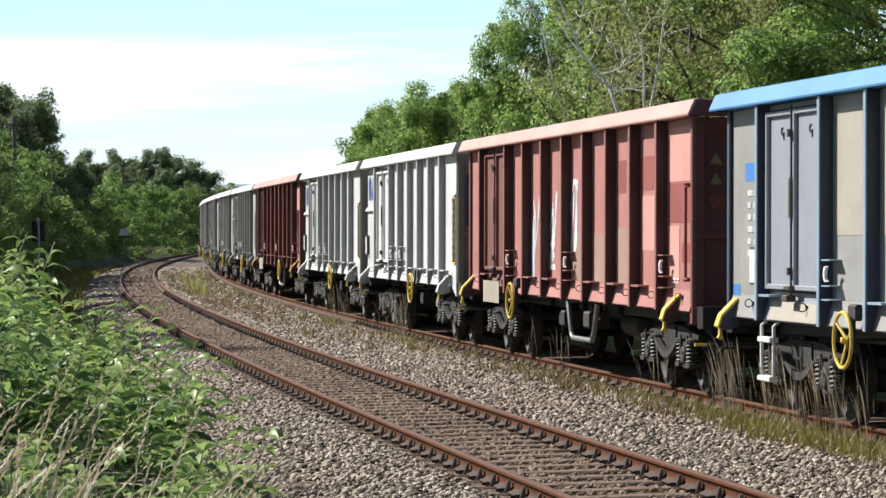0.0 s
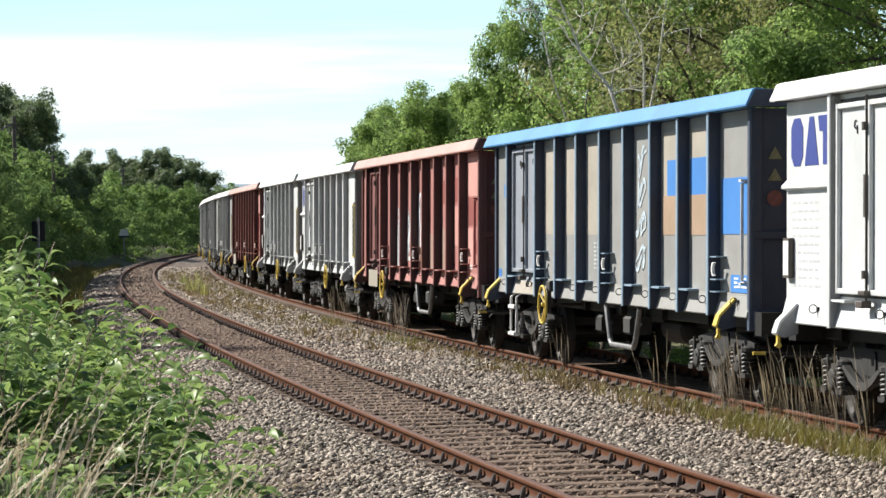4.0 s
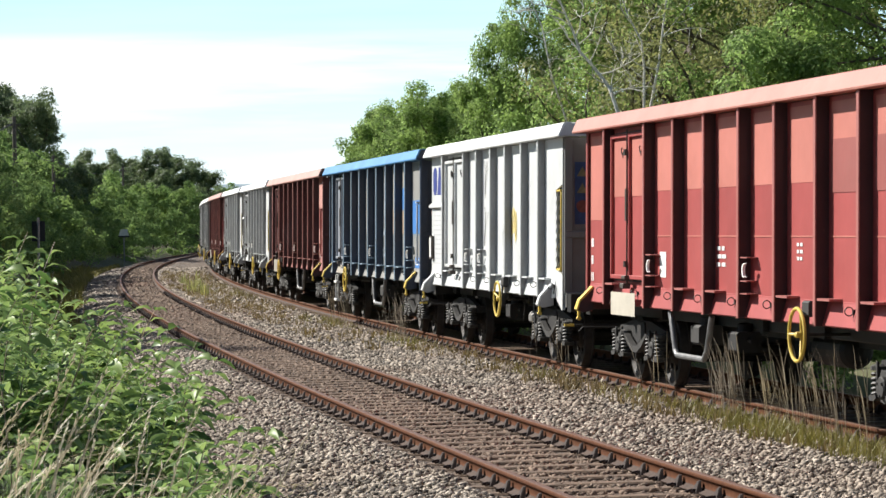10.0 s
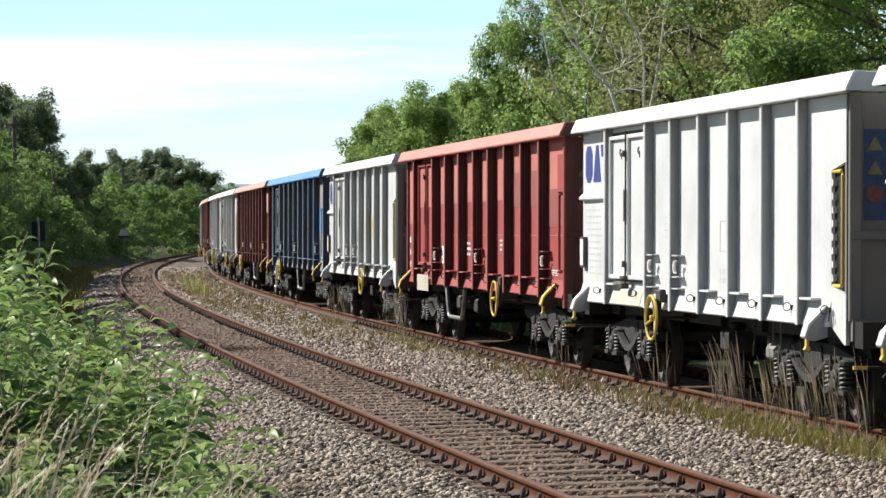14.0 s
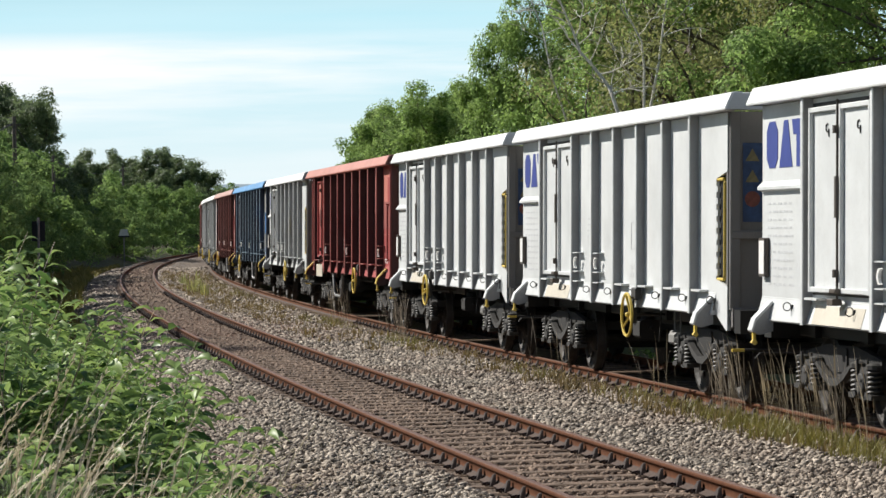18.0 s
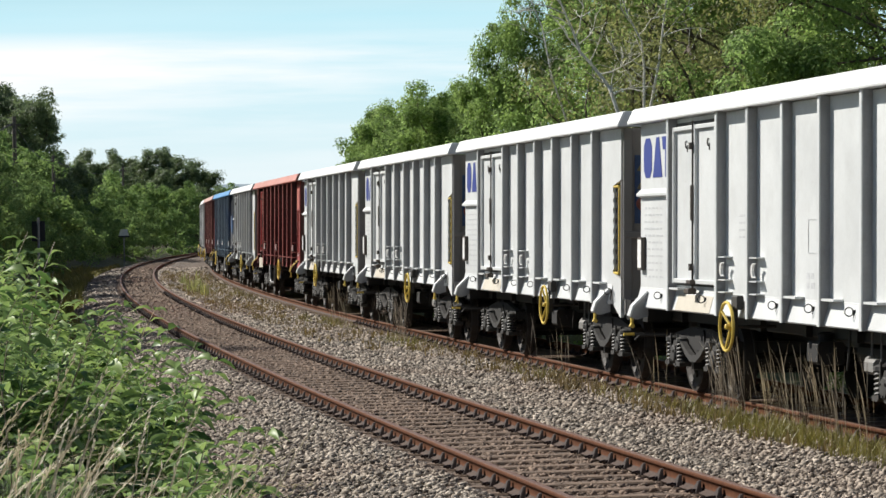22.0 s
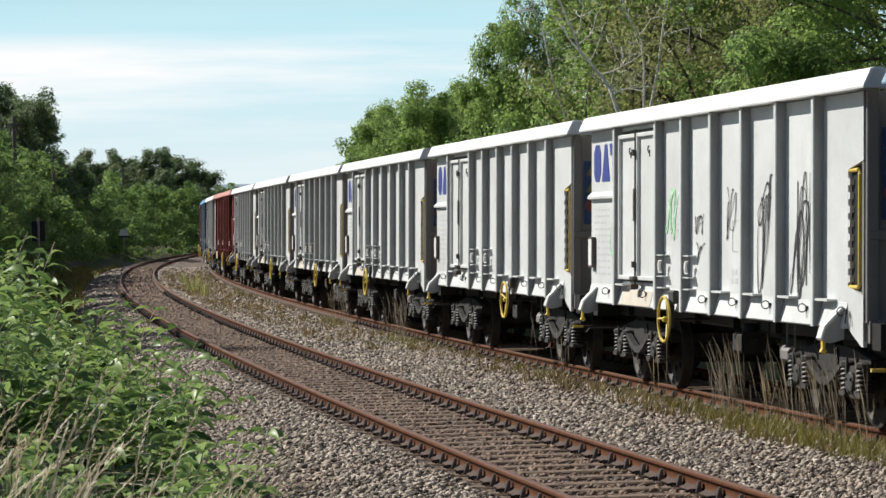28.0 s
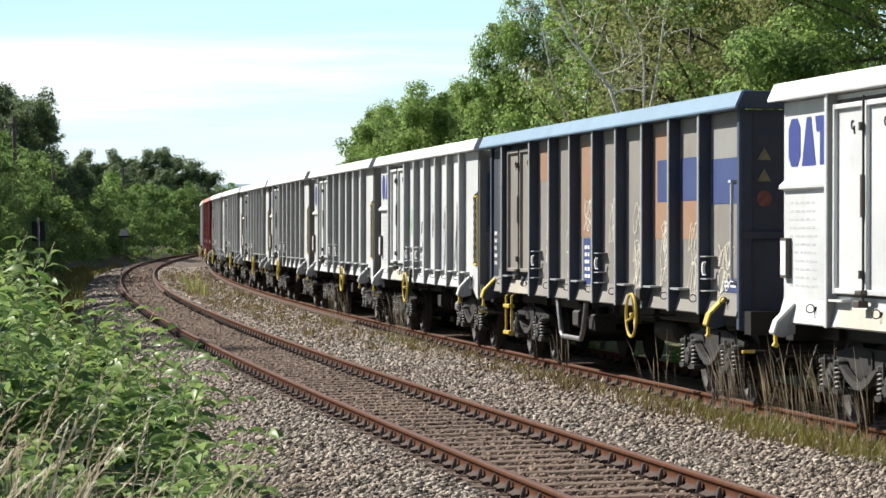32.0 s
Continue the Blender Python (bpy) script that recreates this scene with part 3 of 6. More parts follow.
def panel_mesh(x0, x1, y, hole=False):
    """A side sheet; below the crease its foot flares out to the face of the ribs."""
    g = G()
    foot = y + FLARE
    ring = [(y - 0.04, BOT), (foot - 0.012, BOT - 0.004), (foot, BOT + 0.01), (y + 0.004, CHINE - 0.01), (y + 0.004, CHINE), (y, CHINE + 0.004), (y, TOP - 0.01), (y - 0.04, TOP - 0.01)]
    if not hole:
        g.extrude(ring, 0, x1, x0)
    else:
        # the trailing sheet: cut back beside the ladder
        m = x1 + 0.47
        g.extrude(ring, 0, m, x0)
        g.extrude([(TOP - 0.01, m), (2.6, m), (2.68, x1), (TOP - 0.01, x1)], 1, y - 0.04, y)
        g.extrude([(BOT, m), (BOT - 0.17, x1 + 0.05), (BOT - 0.17, x1), (1.36, x1), (1.44, m)], 1, y - 0.04, y)
    return g.mesh("side_panel")


def rib_mesh(y):
    """The web of a rib, standing out from the side sheet."""
    g = G()
    g.extrude([(-0.012, y - 0.02), (0.026, y - 0.02), (0.026, RIBY - 0.014), (-0.012, RIBY - 0.014)], 2, BOT, TOP - 0.002)
    return g.mesh("rib")


def flange_mesh():
    """The outer flange of a rib, its edges eased."""
    g = G()
    g.extrude([(-0.034, RIBY - 0.014), (0.044, RIBY - 0.014), (0.044, RIBY - 0.004), (0.04, RIBY), (-0.03, RIBY), (-0.034, RIBY - 0.004)], 2, BOT - 0.004, TOP - 0.003)
    return g.mesh("flange")


def coping_mesh(half, y0, y1):
    """Top coping along one side: a hollow box with a sloped outer face, its ends cut back at a slant."""
    g = G()
    a, b = half, half - 0.2
    ring = [(1.2, TOP), (y1, TOP), (y1 + 0.005, TOP + 0.02), (y1 - 0.07, TOP + 0.185), (y1 - 0.11, TOP + 0.2), (1.2, TOP + 0.2)]
    pts = [(a, y, z) for y, z in ring] + [(-a, y, z) for y, z in ring]
    k = len(ring)
    g.poly(pts, [tuple(range(k)), tuple(range(2 * k - 1, k - 1, -1))] + [(i, i + k, (i + 1) % k + k, (i + 1) % k) for i in range(k)])
    return g.mesh("coping")


def end_coping_mesh(half, y1):
    g = G()
    ring = [(half - 0.24, TOP), (half + 0.004, TOP), (half + 0.004, TOP + 0.185), (half - 0.24, TOP + 0.203)]
    pts = [(x, s * (y1 - 0.012 - (z - TOP) * 0.5), z) for s in (-1, 1) for x, z in ring]
    g.poly(pts, [(0, 1, 2, 3), (7, 6, 5, 4), (0, 4, 5, 1), (1, 5, 6, 2), (2, 6, 7, 3), (3, 7, 4, 0)])
    return g.mesh("end_coping")


def shell_mesh(half, inset):
    """The tub inside: floor and inner sides."""
    g = G()
    e = half - inset - 0.05
    for s in (-1, 1):
        g.box(-e, e, s * 1.17 - 0.025, s * 1.17 + 0.025, 1.1, TOP + 0.1)
    g.box(-e, e, -1.17, 1.17, 1.06, 1.14)
    return g.mesh("tub")


def end_wall_mesh(half, inset):
    e = half - inset
    return G().box(e - 0.05, e, -1.235, 1.235, 0.92, TOP - 0.003).mesh("end_wall")


def end_bar_mesh(half, inset, z0, z1, d):
    e = half - inset
    return G().box(e - 0.01, e + d, -1.2, 1.2, z0, z1, 0.015).mesh("end_beam")


def end_post_mesh(half, inset):
    e = half - inset
    return G().box(e - 0.01, e + 0.06, -0.06, 0.06, 1.1, TOP - 0.004, 0.01).mesh("end_post")


def far_side_mesh(kind):
    k = KINDS[kind]
    h = k["length"] / 2
    g = G()
    y = RIBY - k["depth"]
    ring = [(-y + 0.04, BOT), (-RIBY + 0.012, BOT), (-y, CHINE), (-y, TOP - 0.01), (-y + 0.04, TOP - 0.01)]
    g.extrude(ring, 0, -h + 0.25, h - 0.45)
    for u in k["ribs"]:
        x = -ux(kind, u)
        g.box(x - 0.055, x + 0.055, -RIBY, -y + 0.02, BOT, TOP - 0.002)
    return g.mesh("far_side_wall")


def sole_mesh(kind):
    """Underframe: two sole bars, the centre sill and cross members."""
    h = KINDS[kind]["length"] / 2
    g = G()
    for s in (-1, 1):
        g.box(-h + 0.25, h - 0.25, s * 0.82 - 0.06, s * 0.82 + 0.06, 0.86, 1.06, 0.015)
    g.box(-h + 0.1, h - 0.1, -0.2, 0.2, 0.72, 1.06)
    for i in range(7):
        x = -h + 1.0 + (2 * h - 2) * i / 6
        g.box(x - 0.06, x + 0.06, -0.95, 0.95, 0.86, 1.05)
    g.box(-h + 0.05, -h + 0.3, -1.2, 1.2, 0.84, 1.1)
    g.box(h - 0.3, h - 0.05, -1.2, 1.2, 0.84, 1.1)
    return g.mesh("underframe")


def wheelset_mesh():
    g = G()
    for s in (-1, 1):
        prof = [(-0.075, 0.43), (-0.07, 0.48), (-0.045, 0.482), (-0.04, 0.46), (0.06, 0.452), (0.065, 0.4), (0.03, 0.36), (0.02, 0.2), (0.06, 0.14), (0.07, 0.08)]
        g.lathe((0, 0.75 * s, 0), [(e * s, r) for e, r in prof], 1, 24)
        for i in range(6):
            a = i * math.pi / 3
            g.box(0.24 * math.cos(a) - 0.03, 0.24 * math.cos(a) + 0.03, 0.75 * s - 0.045, 0.75 * s + 0.045, 0.24 * math.sin(a) - 0.03, 0.24 * math.sin(a) + 0.03)
    g.tube([(0, -1.02, 0), (0, 1.02, 0)], 0.075, 10)
    return g.mesh("wheelset")


def bogie_mesh():
    """Bogie frame: two plate side frames with raised ends, cross bearers and the bolster."""
    g = G()
    for s in (-1, 1):
        ring = [(-1.22, 0.72), (-1.22, 0.6), (-0.66, 0.58), (-0.4, 0.44), (0.4, 0.44), (0.66, 0.58), (1.22, 0.6), (1.22, 0.72), (0.5, 0.82), (-0.5, 0.82)]
        g.extrude([(z, x) for x, z in ring], 1, s * 0.94 - 0.04, s * 0.94 + 0.04)
    g.box(-0.2, 0.2, -1.0, 1.0, 0.55, 0.8, 0.03)
    g.box(-0.4, 0.4, -0.5, 0.5, 0.7, 0.84)
    for x in (-0.5, 0.5):
        g.box(x - 0.04, x + 0.04, -0.95, 0.95, 0.3, 0.38)
    for x in (-1.2, 1.2):
        g.box(x - 0.05, x + 0.05, -0.95, 0.95, 0.58, 0.7)
    return g.mesh("bogie")


def axlebox_mesh():
    """A cast axlebox between two spring seats: rounded body, end cover with bolts, hanger links above."""
    g = G()
    g.extrude([(0.33, -0.1), (0.31, 0.0), (0.33, 0.1), (0.46, 0.15), (0.58, 0.13), (0.64, 0.08), (0.64, -0.08), (0.58, -0.13), (0.46, -0.15)], 1, 0.94, 1.06)
    g.lathe((0, 1.06, 0.47), [(0, 0.115), (0.03, 0.115), (0.045, 0.1), (0.05, 0.04)], 1, 14)
    for i in range(3):
        a = 0.5 + i * 2.09
        g.lathe((0.08 * math.cos(a), 1.1, 0.47 + 0.08 * math.sin(a)), [(0, 0.016), (0.02, 0.014)], 1, 6)
    for s in (-1, 1):
        g.extrude([(0.36, s * 0.14), (0.33, s * 0.2), (0.33, s * 0.34), (0.38, s * 0.35), (0.4, s * 0.15)], 1, 0.95, 1.1)
        g.box(s * 0.155 - 0.02, s * 0.155 + 0.02, 1.06, 1.085, 0.42, 0.72, 0.006)
    return g.mesh("axlebox")


def spring_mesh():
    g = G()
    for r, t in ((0.066, 0.017), (0.036, 0.011)):
        pts = [(r * math.cos(a), 1.03 + r * math.sin(a), 0.39 + 0.24 * a / (10 * math.pi)) for a in np.linspace(0, 10 * math.pi, 56)]
        g.tube(pts, t, 5)
    g.lathe((0, 1.03, 0.63), [(0, 0.085), (0.04, 0.085), (0.06, 0.04)], 2, 10)
    return g.mesh("spring")


def brake_beam_mesh():
    """The dished spring plank that shows between the wheels."""
    g = G()
    ring = [(-0.58, 0.62), (-0.35, 0.49), (-0.12, 0.41), (0.12, 0.41), (0.35, 0.49), (0.58, 0.62), (0.52, 0.64), (0.3, 0.55), (0.1, 0.49), (-0.1, 0.49), (-0.3, 0.55), (-0.52, 0.64)]
    g.extrude([(z, x) for x, z in ring], 1, 1.02, 1.09)
    return g.mesh("spring_plank")


def handwheel_mesh():
    g = G()
    g.ring((0, 0, 0), 0.27, 0.019, 1, 28, 8)
    for i in range(3):
        a = math.pi / 2 + i * 2 * math.pi / 3
        g.tube([(0, -0.05, 0), (0.27 * math.sin(a), 0, 0.27 * math.cos(a))], 0.017, 6)
    g.lathe((0, 0, 0), [(-0.06, 0.022), (-0.04, 0.032), (0.01, 0.032), (0.018, 0.02)], 1, 12)
    return g.mesh("handwheel")


def wheel_bracket_mesh():
    """The small gearbox and strap behind the handwheel."""
    g = G()
    g.box(-0.2, 0.02, -0.05, 0.03, 0.0, 0.16, 0.02)
    g.box(-0.02, 0.02, -0.04, 0.02, -0.3, 0.02, 0.006)
    return g.mesh("wheel_bracket")


def drop_valve_mesh():
    """A brake valve slung below the floor on two hangers."""
    g = G()
    g.box(-0.14, 0.14, -0.1, 0.08, -0.42, -0.27, 0.03)
    g.lathe((0.16, 0.0, -0.3), [(-0.06, 0.06), (0.03, 0.06), (0.06, 0.03)], 0, 10)
    for x in (-0.16, 0.13):
        g.tube([(x, 0.0, 0.02), (x, 0.0, -0.34)], 0.012, 6)
    g.tube([(-0.14, 0.02, -0.36), (-0.4, 0.02, -0.42), (-0.45, 0.02, -0.34)], 0.014, 6)
    return g.mesh("drop_valve")


def hook_mesh():
    """A lashing ring that stands out from the sheet, with the link on which it hangs."""
    g = G()
    g.ring((0, 0.05, 0.01), 0.043, 0.0062, 0, 16, 6)
    g.tube([(0, 0.004, 0.015), (0, 0.0, -0.03), (0, 0.008, -0.11)], 0.009, 6)
    g.box(-0.02, 0.02, -0.012, 0.012, -0.02, 0.03)
    return g.mesh("lashing_ring")


def door_hook_mesh():
    """A small hooked catch on a door leaf."""
    g = G()
    g.ring((0, 0.012, 0), 0.042, 0.007, 1, 14, 5, -0.4, 4.5)
    g.tube([(-0.04, 0.012, -0.015), (-0.045, 0.012, -0.09)], 0.007, 5)
    return g.mesh("door_hook")


def jack_mesh():
    """A jacking bracket: a wedge of plate that runs out and down from the sheet."""
    g = G()
    face = [(0.0, 0.14), (0.82, -0.05), (1.0, -0.17), (0.62, -0.2), (0.0, -0.16)]
    back = [(0.02 * k, 0.22 * k, z) for k, z in face]
    ahead = [(x + 0.13, y, z) for x, y, z in back]
    n = len(face)
    g.poly(back + ahead, [tuple(range(n)), tuple(range(2 * n - 1, n - 1, -1))] + [(i, i + n, (i + 1) % n + n, (i + 1) % n) for i in range(n)])
    return g.mesh("jacking_bracket")


def bracket_strip_mesh():
    """The bracket's lit slope as its own plate, apart from the darker shaded body."""
    g = G()
    line = [(0.0, 0.145), (0.83, -0.045), (1.01, -0.17)]
    ring = line + [(k + 0.07, z + 0.02) for k, z in reversed(line)]
    back = [(0.02 * k - 0.012, 0.22 * k + 0.001, z) for k, z in ring]
    ahead = [(x + 0.16, y, z) for x, y, z in back]
    n = len(ring)
    g.poly(back + ahead, [tuple(range(n)), tuple(range(2 * n - 1, n - 1, -1))] + [(i, i + n, (i + 1) % n + n, (i + 1) % n) for i in range(n)])
    return g.mesh("bracket_strip")


def bracket_foot_mesh():
    """The hooked foot at the bracket's outer end."""
    g = G()
    ring = [(0.18, -0.05), (0.214, -0.1), (0.212, -0.25), (0.232, -0.285), (0.19, -0.31), (0.165, -0.28), (0.185, -0.25), (0.183, -0.15), (0.16, -0.07)]
    g.extrude(ring, 0, 0.03, 0.09)
    return g.mesh("bracket_foot")


def step_mesh(depth):
    """A thin shelf across a bay's leading corner."""
    return G().box(-0.26, 0.0, -depth, -0.012, -0.007, 0.007).mesh("step_shelf")


def grip_mesh(depth):
    """A crescent grip that stands between the shelves."""
    g = G()
    outer = [(0.075 * math.cos(a), 0.08 * math.sin(a)) for a in np.linspace(1.2, 5.08, 12)]
    inner = [(0.04 + 0.07 * math.cos(a), 0.074 * math.sin(a)) for a in np.linspace(4.8, 1.48, 10)]
    g.extrude([(z, -0.17 - x) for x, z in outer + inner], 1, -0.03, 0.0)
    return g.mesh("crescent_grip")


def door_leaf_mesh(w, hgt):
    g = G()
    t = 0.055
    g.box(0, w, 0, 0.03, 0, hgt)
    g.box(0, t, 0.03, 0.075, 0, hgt, 0.008)
    g.box(w - t, w, 0.03, 0.075, 0, hgt, 0.008)
    g.box(t, w - t, 0.03, 0.072, hgt - t, hgt, 0.008)
    g.box(t, w - t, 0.03, 0.072, 0, t, 0.008)
    return g.mesh("door_leaf")


def lock_bar_mesh(hgt):
    g = G()
    g.tube([(0, 0.085, -0.12), (0, 0.085, hgt + 0.05)], 0.013, 6)
    g.box(-0.035, 0.035, 0.06, 0.11, hgt * 0.4, hgt * 0.62, 0.01)
    g.box(-0.09, 0.09, 0.05, 0.14, 0.0, 0.05, 0.01)
    g.box(-0.05, 0.13, 0.05, 0.15, -0.12, -0.05, 0.01)
    for z in (0.2, hgt - 0.25):
        g.lathe((0, 0.1, z), [(-0.04, 0.035), (0.04, 0.035)], 2, 8)
    return g.mesh("lock_bar")


def ladder_mesh():
    g = G()
    g.tube([(0.3, 0.0, 0.0), (0.04, 0.0, 0.0), (0, 0.0, 0.04), (0, 0.0, 1.11), (0.04, 0.0, 1.15), (0.3, 0.0, 1.15)], 0.02, 8)
    return g.mesh("ladder_stile")


def rung_mesh():
    return G().box(-0.05, 0.01, -0.045, -0.002, -0.035, 0.035).mesh("rung")


def coupler_mesh():
    g = G()
    g.box(-0.1, 0.3, -0.09, 0.09, -0.1, 0.1, 0.02)
    g.extrude([(-0.12, 0.2), (0.16, 0.2), (0.18, 0.36), (0.08, 0.42), (-0.02, 0.34), (-0.12, 0.4)], 2, -0.13, 0.13)
    return g.mesh("coupler")


def lever_mesh():
    g = G()
    g.tube([(0, -1.15, 0.0), (0, 1.25, 0.0), (0, 1.3, -0.06)], 0.014, 6)
    return g.mesh("uncoupling_lever")


def hose_mesh():
    g = G()
    g.tube([(0, 0.32, 0.05), (0.12, 0.32, 0.02), (0.2, 0.32, -0.15), (0.28, 0.3, -0.2)], 0.025, 8)
    return g.mesh("brake_hose")


def u_pipe_mesh(w):
    g = G()
    g.tube([(0, 0, 0), (-0.06, 0, -0.1), (-0.24, 0, -0.46), (-0.34, 0, -0.52), (-w + 0.35, 0, -0.52), (-w + 0.22, 0, -0.42), (-w, 0, 0.0)], 0.036, 10)
    return g.mesh("guard_hoop")


def valve_mesh():
    g = G()
    g.box(-0.18, 0.18, -0.15, 0.15, -0.12, 0.12, 0.03)
    g.lathe((0.0, 0.0, 0.14), [(-0.05, 0.09), (0.06, 0.09), (0.08, 0.05)], 2, 12)
    g.tube([(-0.3, 0, 0.02), (0.4, 0.0, 0.02)], 0.025, 6)
    return g.mesh("brake_valve")


def tank_mesh():
    g = G()
    g.lathe((0, 0, 0), [(-0.6, 0.05), (-0.56, 0.16), (-0.5, 0.2), (0.5, 0.2), (0.56, 0.16), (0.6, 0.05)], 0, 16)
    return g.mesh("air_tank")


def stirrup_mesh():
    g = G()
    for x in (-0.22, 0.22):
        g.tube([(x, -0.06, 0.62), (x, 0.0, 0.57), (x, 0.0, 0.0)], 0.02, 6)
    for z in (0.0, 0.42):
        g.box(-0.22, 0.22, -0.05, 0.05, z - 0.03, z + 0.03, 0.01)
    return g.mesh("stirrup_step")


def plate_mesh(w, h, t=0.006):
    return G().box(0, w, 0, t, 0, h).mesh("plate")


def tri_mesh(r):
    g = G()
    g.extrude([(r * math.sin(a), r * math.cos(a)) for a in (0, 2.094, 4.189)], 0, 0, 0.006)
    return g.mesh("warning_triangle")


def disc_mesh(r):
    return G().lathe((0, 0, 0), [(0, r), (0.006, r)], 0, 20).mesh("warning_disc")


def bars_mesh(w, h, rows, cols=1, fill=0.5, seed=1):
    """Rows of short bars that stand for small print."""
    g = G()
    r = random.Random(seed)
    for i in range(rows):
        for j in range(cols):
            bw = w / cols * r.uniform(0.5, 0.92)
            x0, z0 = -w * j / cols, -h * i / rows
            g.box(x0 - bw, x0, 0, 0.0015, z0 - h / rows * fill, z0)
    return g.mesh("print_panel")


def logo_mesh():
    """A maker's mark as plain blocks: a block with cut corners, a wedge and a beam on a stub."""
    g = G()

    def blk(pts):
        g.extrude([(z, x) for x, z in pts], 1, 0, 0.005)
    blk([(0.0, 0.1), (-0.1, 0.0), (-0.3, 0.0), (-0.4, 0.1), (-0.4, 0.4), (-0.3, 0.5), (-0.1, 0.5), (0.0, 0.4)])
    blk([(-0.46, 0.0), (-0.92, 0.0), (-0.76, 0.5), (-0.62, 0.5)])
    blk([(-0.9, 0.5), (-1.4, 0.5), (-1.4, 0.34), (-0.95, 0.34)])
    blk([(-1.06, 0.34), (-1.2, 0.34), (-1.2, 0.0), (-1.06, 0.0)])
    return g.mesh("logo_mark")


def scrawl_mesh(seed, w, h, r=0.012, loops=2):
    """One sprayed line that runs along in loops, with no meaning, in a field w long and h high."""
    rr = random.Random(seed)
    g = G()
    turns = loops + 1
    amp = [rr.uniform(0.45, 1.0) for _ in range(turns + 1)]
    lift = [rr.uniform(-0.15, 0.15) for _ in range(turns + 1)]
    n = 22 * turns
    line = []
    for i in range(n + 1):
        t = turns * i / n
        k = int(min(t, turns - 1e-6))
        e = t - k
        a = amp[k] + (amp[k + 1] - amp[k]) * e
        b = lift[k] + (lift[k + 1] - lift[k]) * e
        ph = 2 * math.pi * t
        x = -w * (0.16 + 0.68 * t / turns) - 0.5 * w / turns * math.sin(ph + 0.9) + 0.2 * w * math.sin(0.61 * ph + seed)
        z = h * min(max(0.5 + b + 0.5 * a * math.cos(ph) + 0.08 * math.sin(2.3 * ph + seed), 0.0), 1.0)
        line.append(Vector((x, 0, z)))
    v = []
    for i, p in enumerate(line):
        q = (line[min(i + 1, n)] - line[max(i - 1, 0)])
        q = q.normalized() if q.length > 1e-6 else Vector((1, 0, 0))
        s = Vector((-q.z, 0, q.x)) * r * (0.8 + 0.3 * math.sin(i * 0.37 + seed))
        v += [tuple(p + s), tuple(p - s)]
    g.poly(v, [(2 * i, 2 * i + 1, 2 * i + 3, 2 * i + 2) for i in range(n)])
    return g.mesh("sprayed_scrawl")


SCHEMES = {
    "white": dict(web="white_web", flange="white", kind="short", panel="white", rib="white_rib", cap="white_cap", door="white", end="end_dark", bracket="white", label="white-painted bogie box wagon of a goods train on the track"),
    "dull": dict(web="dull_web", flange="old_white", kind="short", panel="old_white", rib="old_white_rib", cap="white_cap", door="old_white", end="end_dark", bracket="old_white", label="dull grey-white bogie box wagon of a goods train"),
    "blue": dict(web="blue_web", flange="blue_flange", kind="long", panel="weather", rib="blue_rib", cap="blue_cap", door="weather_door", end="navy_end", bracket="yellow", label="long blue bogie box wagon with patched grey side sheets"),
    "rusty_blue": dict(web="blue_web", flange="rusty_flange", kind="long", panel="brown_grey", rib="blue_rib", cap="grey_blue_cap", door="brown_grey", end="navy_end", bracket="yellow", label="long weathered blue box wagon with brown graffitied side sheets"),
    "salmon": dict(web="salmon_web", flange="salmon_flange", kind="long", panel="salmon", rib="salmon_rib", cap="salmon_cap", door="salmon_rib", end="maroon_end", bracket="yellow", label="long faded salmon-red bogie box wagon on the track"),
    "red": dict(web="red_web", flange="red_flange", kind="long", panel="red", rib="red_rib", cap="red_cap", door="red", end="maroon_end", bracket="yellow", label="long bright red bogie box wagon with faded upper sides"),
}


def side_plate(name, root, kind, u0, u1, z0, z1, mat, y, label=""):
    """A painted patch on a side sheet, from u0 to u1 behind the front and z0 to z1."""
    w, h = u1 - u0, z1 - z0
    return part(name, MESH(("plate", round(w, 2), round(h, 2)), lambda: plate_mesh(w, h, 0.003)), M[mat], root, label, pose(ux(kind, u1), y + 0.001, z0))


def foot_plate(root, kind, u0, u1, mat, h=0.2):
    """A patch that lies on the flared foot of the side."""
    y = RIBY - KINDS[kind]["depth"] + FLARE
    lean = math.degrees(math.atan2(FLARE - 0.004, CHINE - BOT - 0.02))
    w = u1 - u0
    return part("paint_patch", MESH(("plate", round(w, 2), h), lambda: plate_mesh(w, h, 0.003)), M[mat], root, "", pose(ux(kind, u1), y + 0.002, BOT + 0.012, lean))


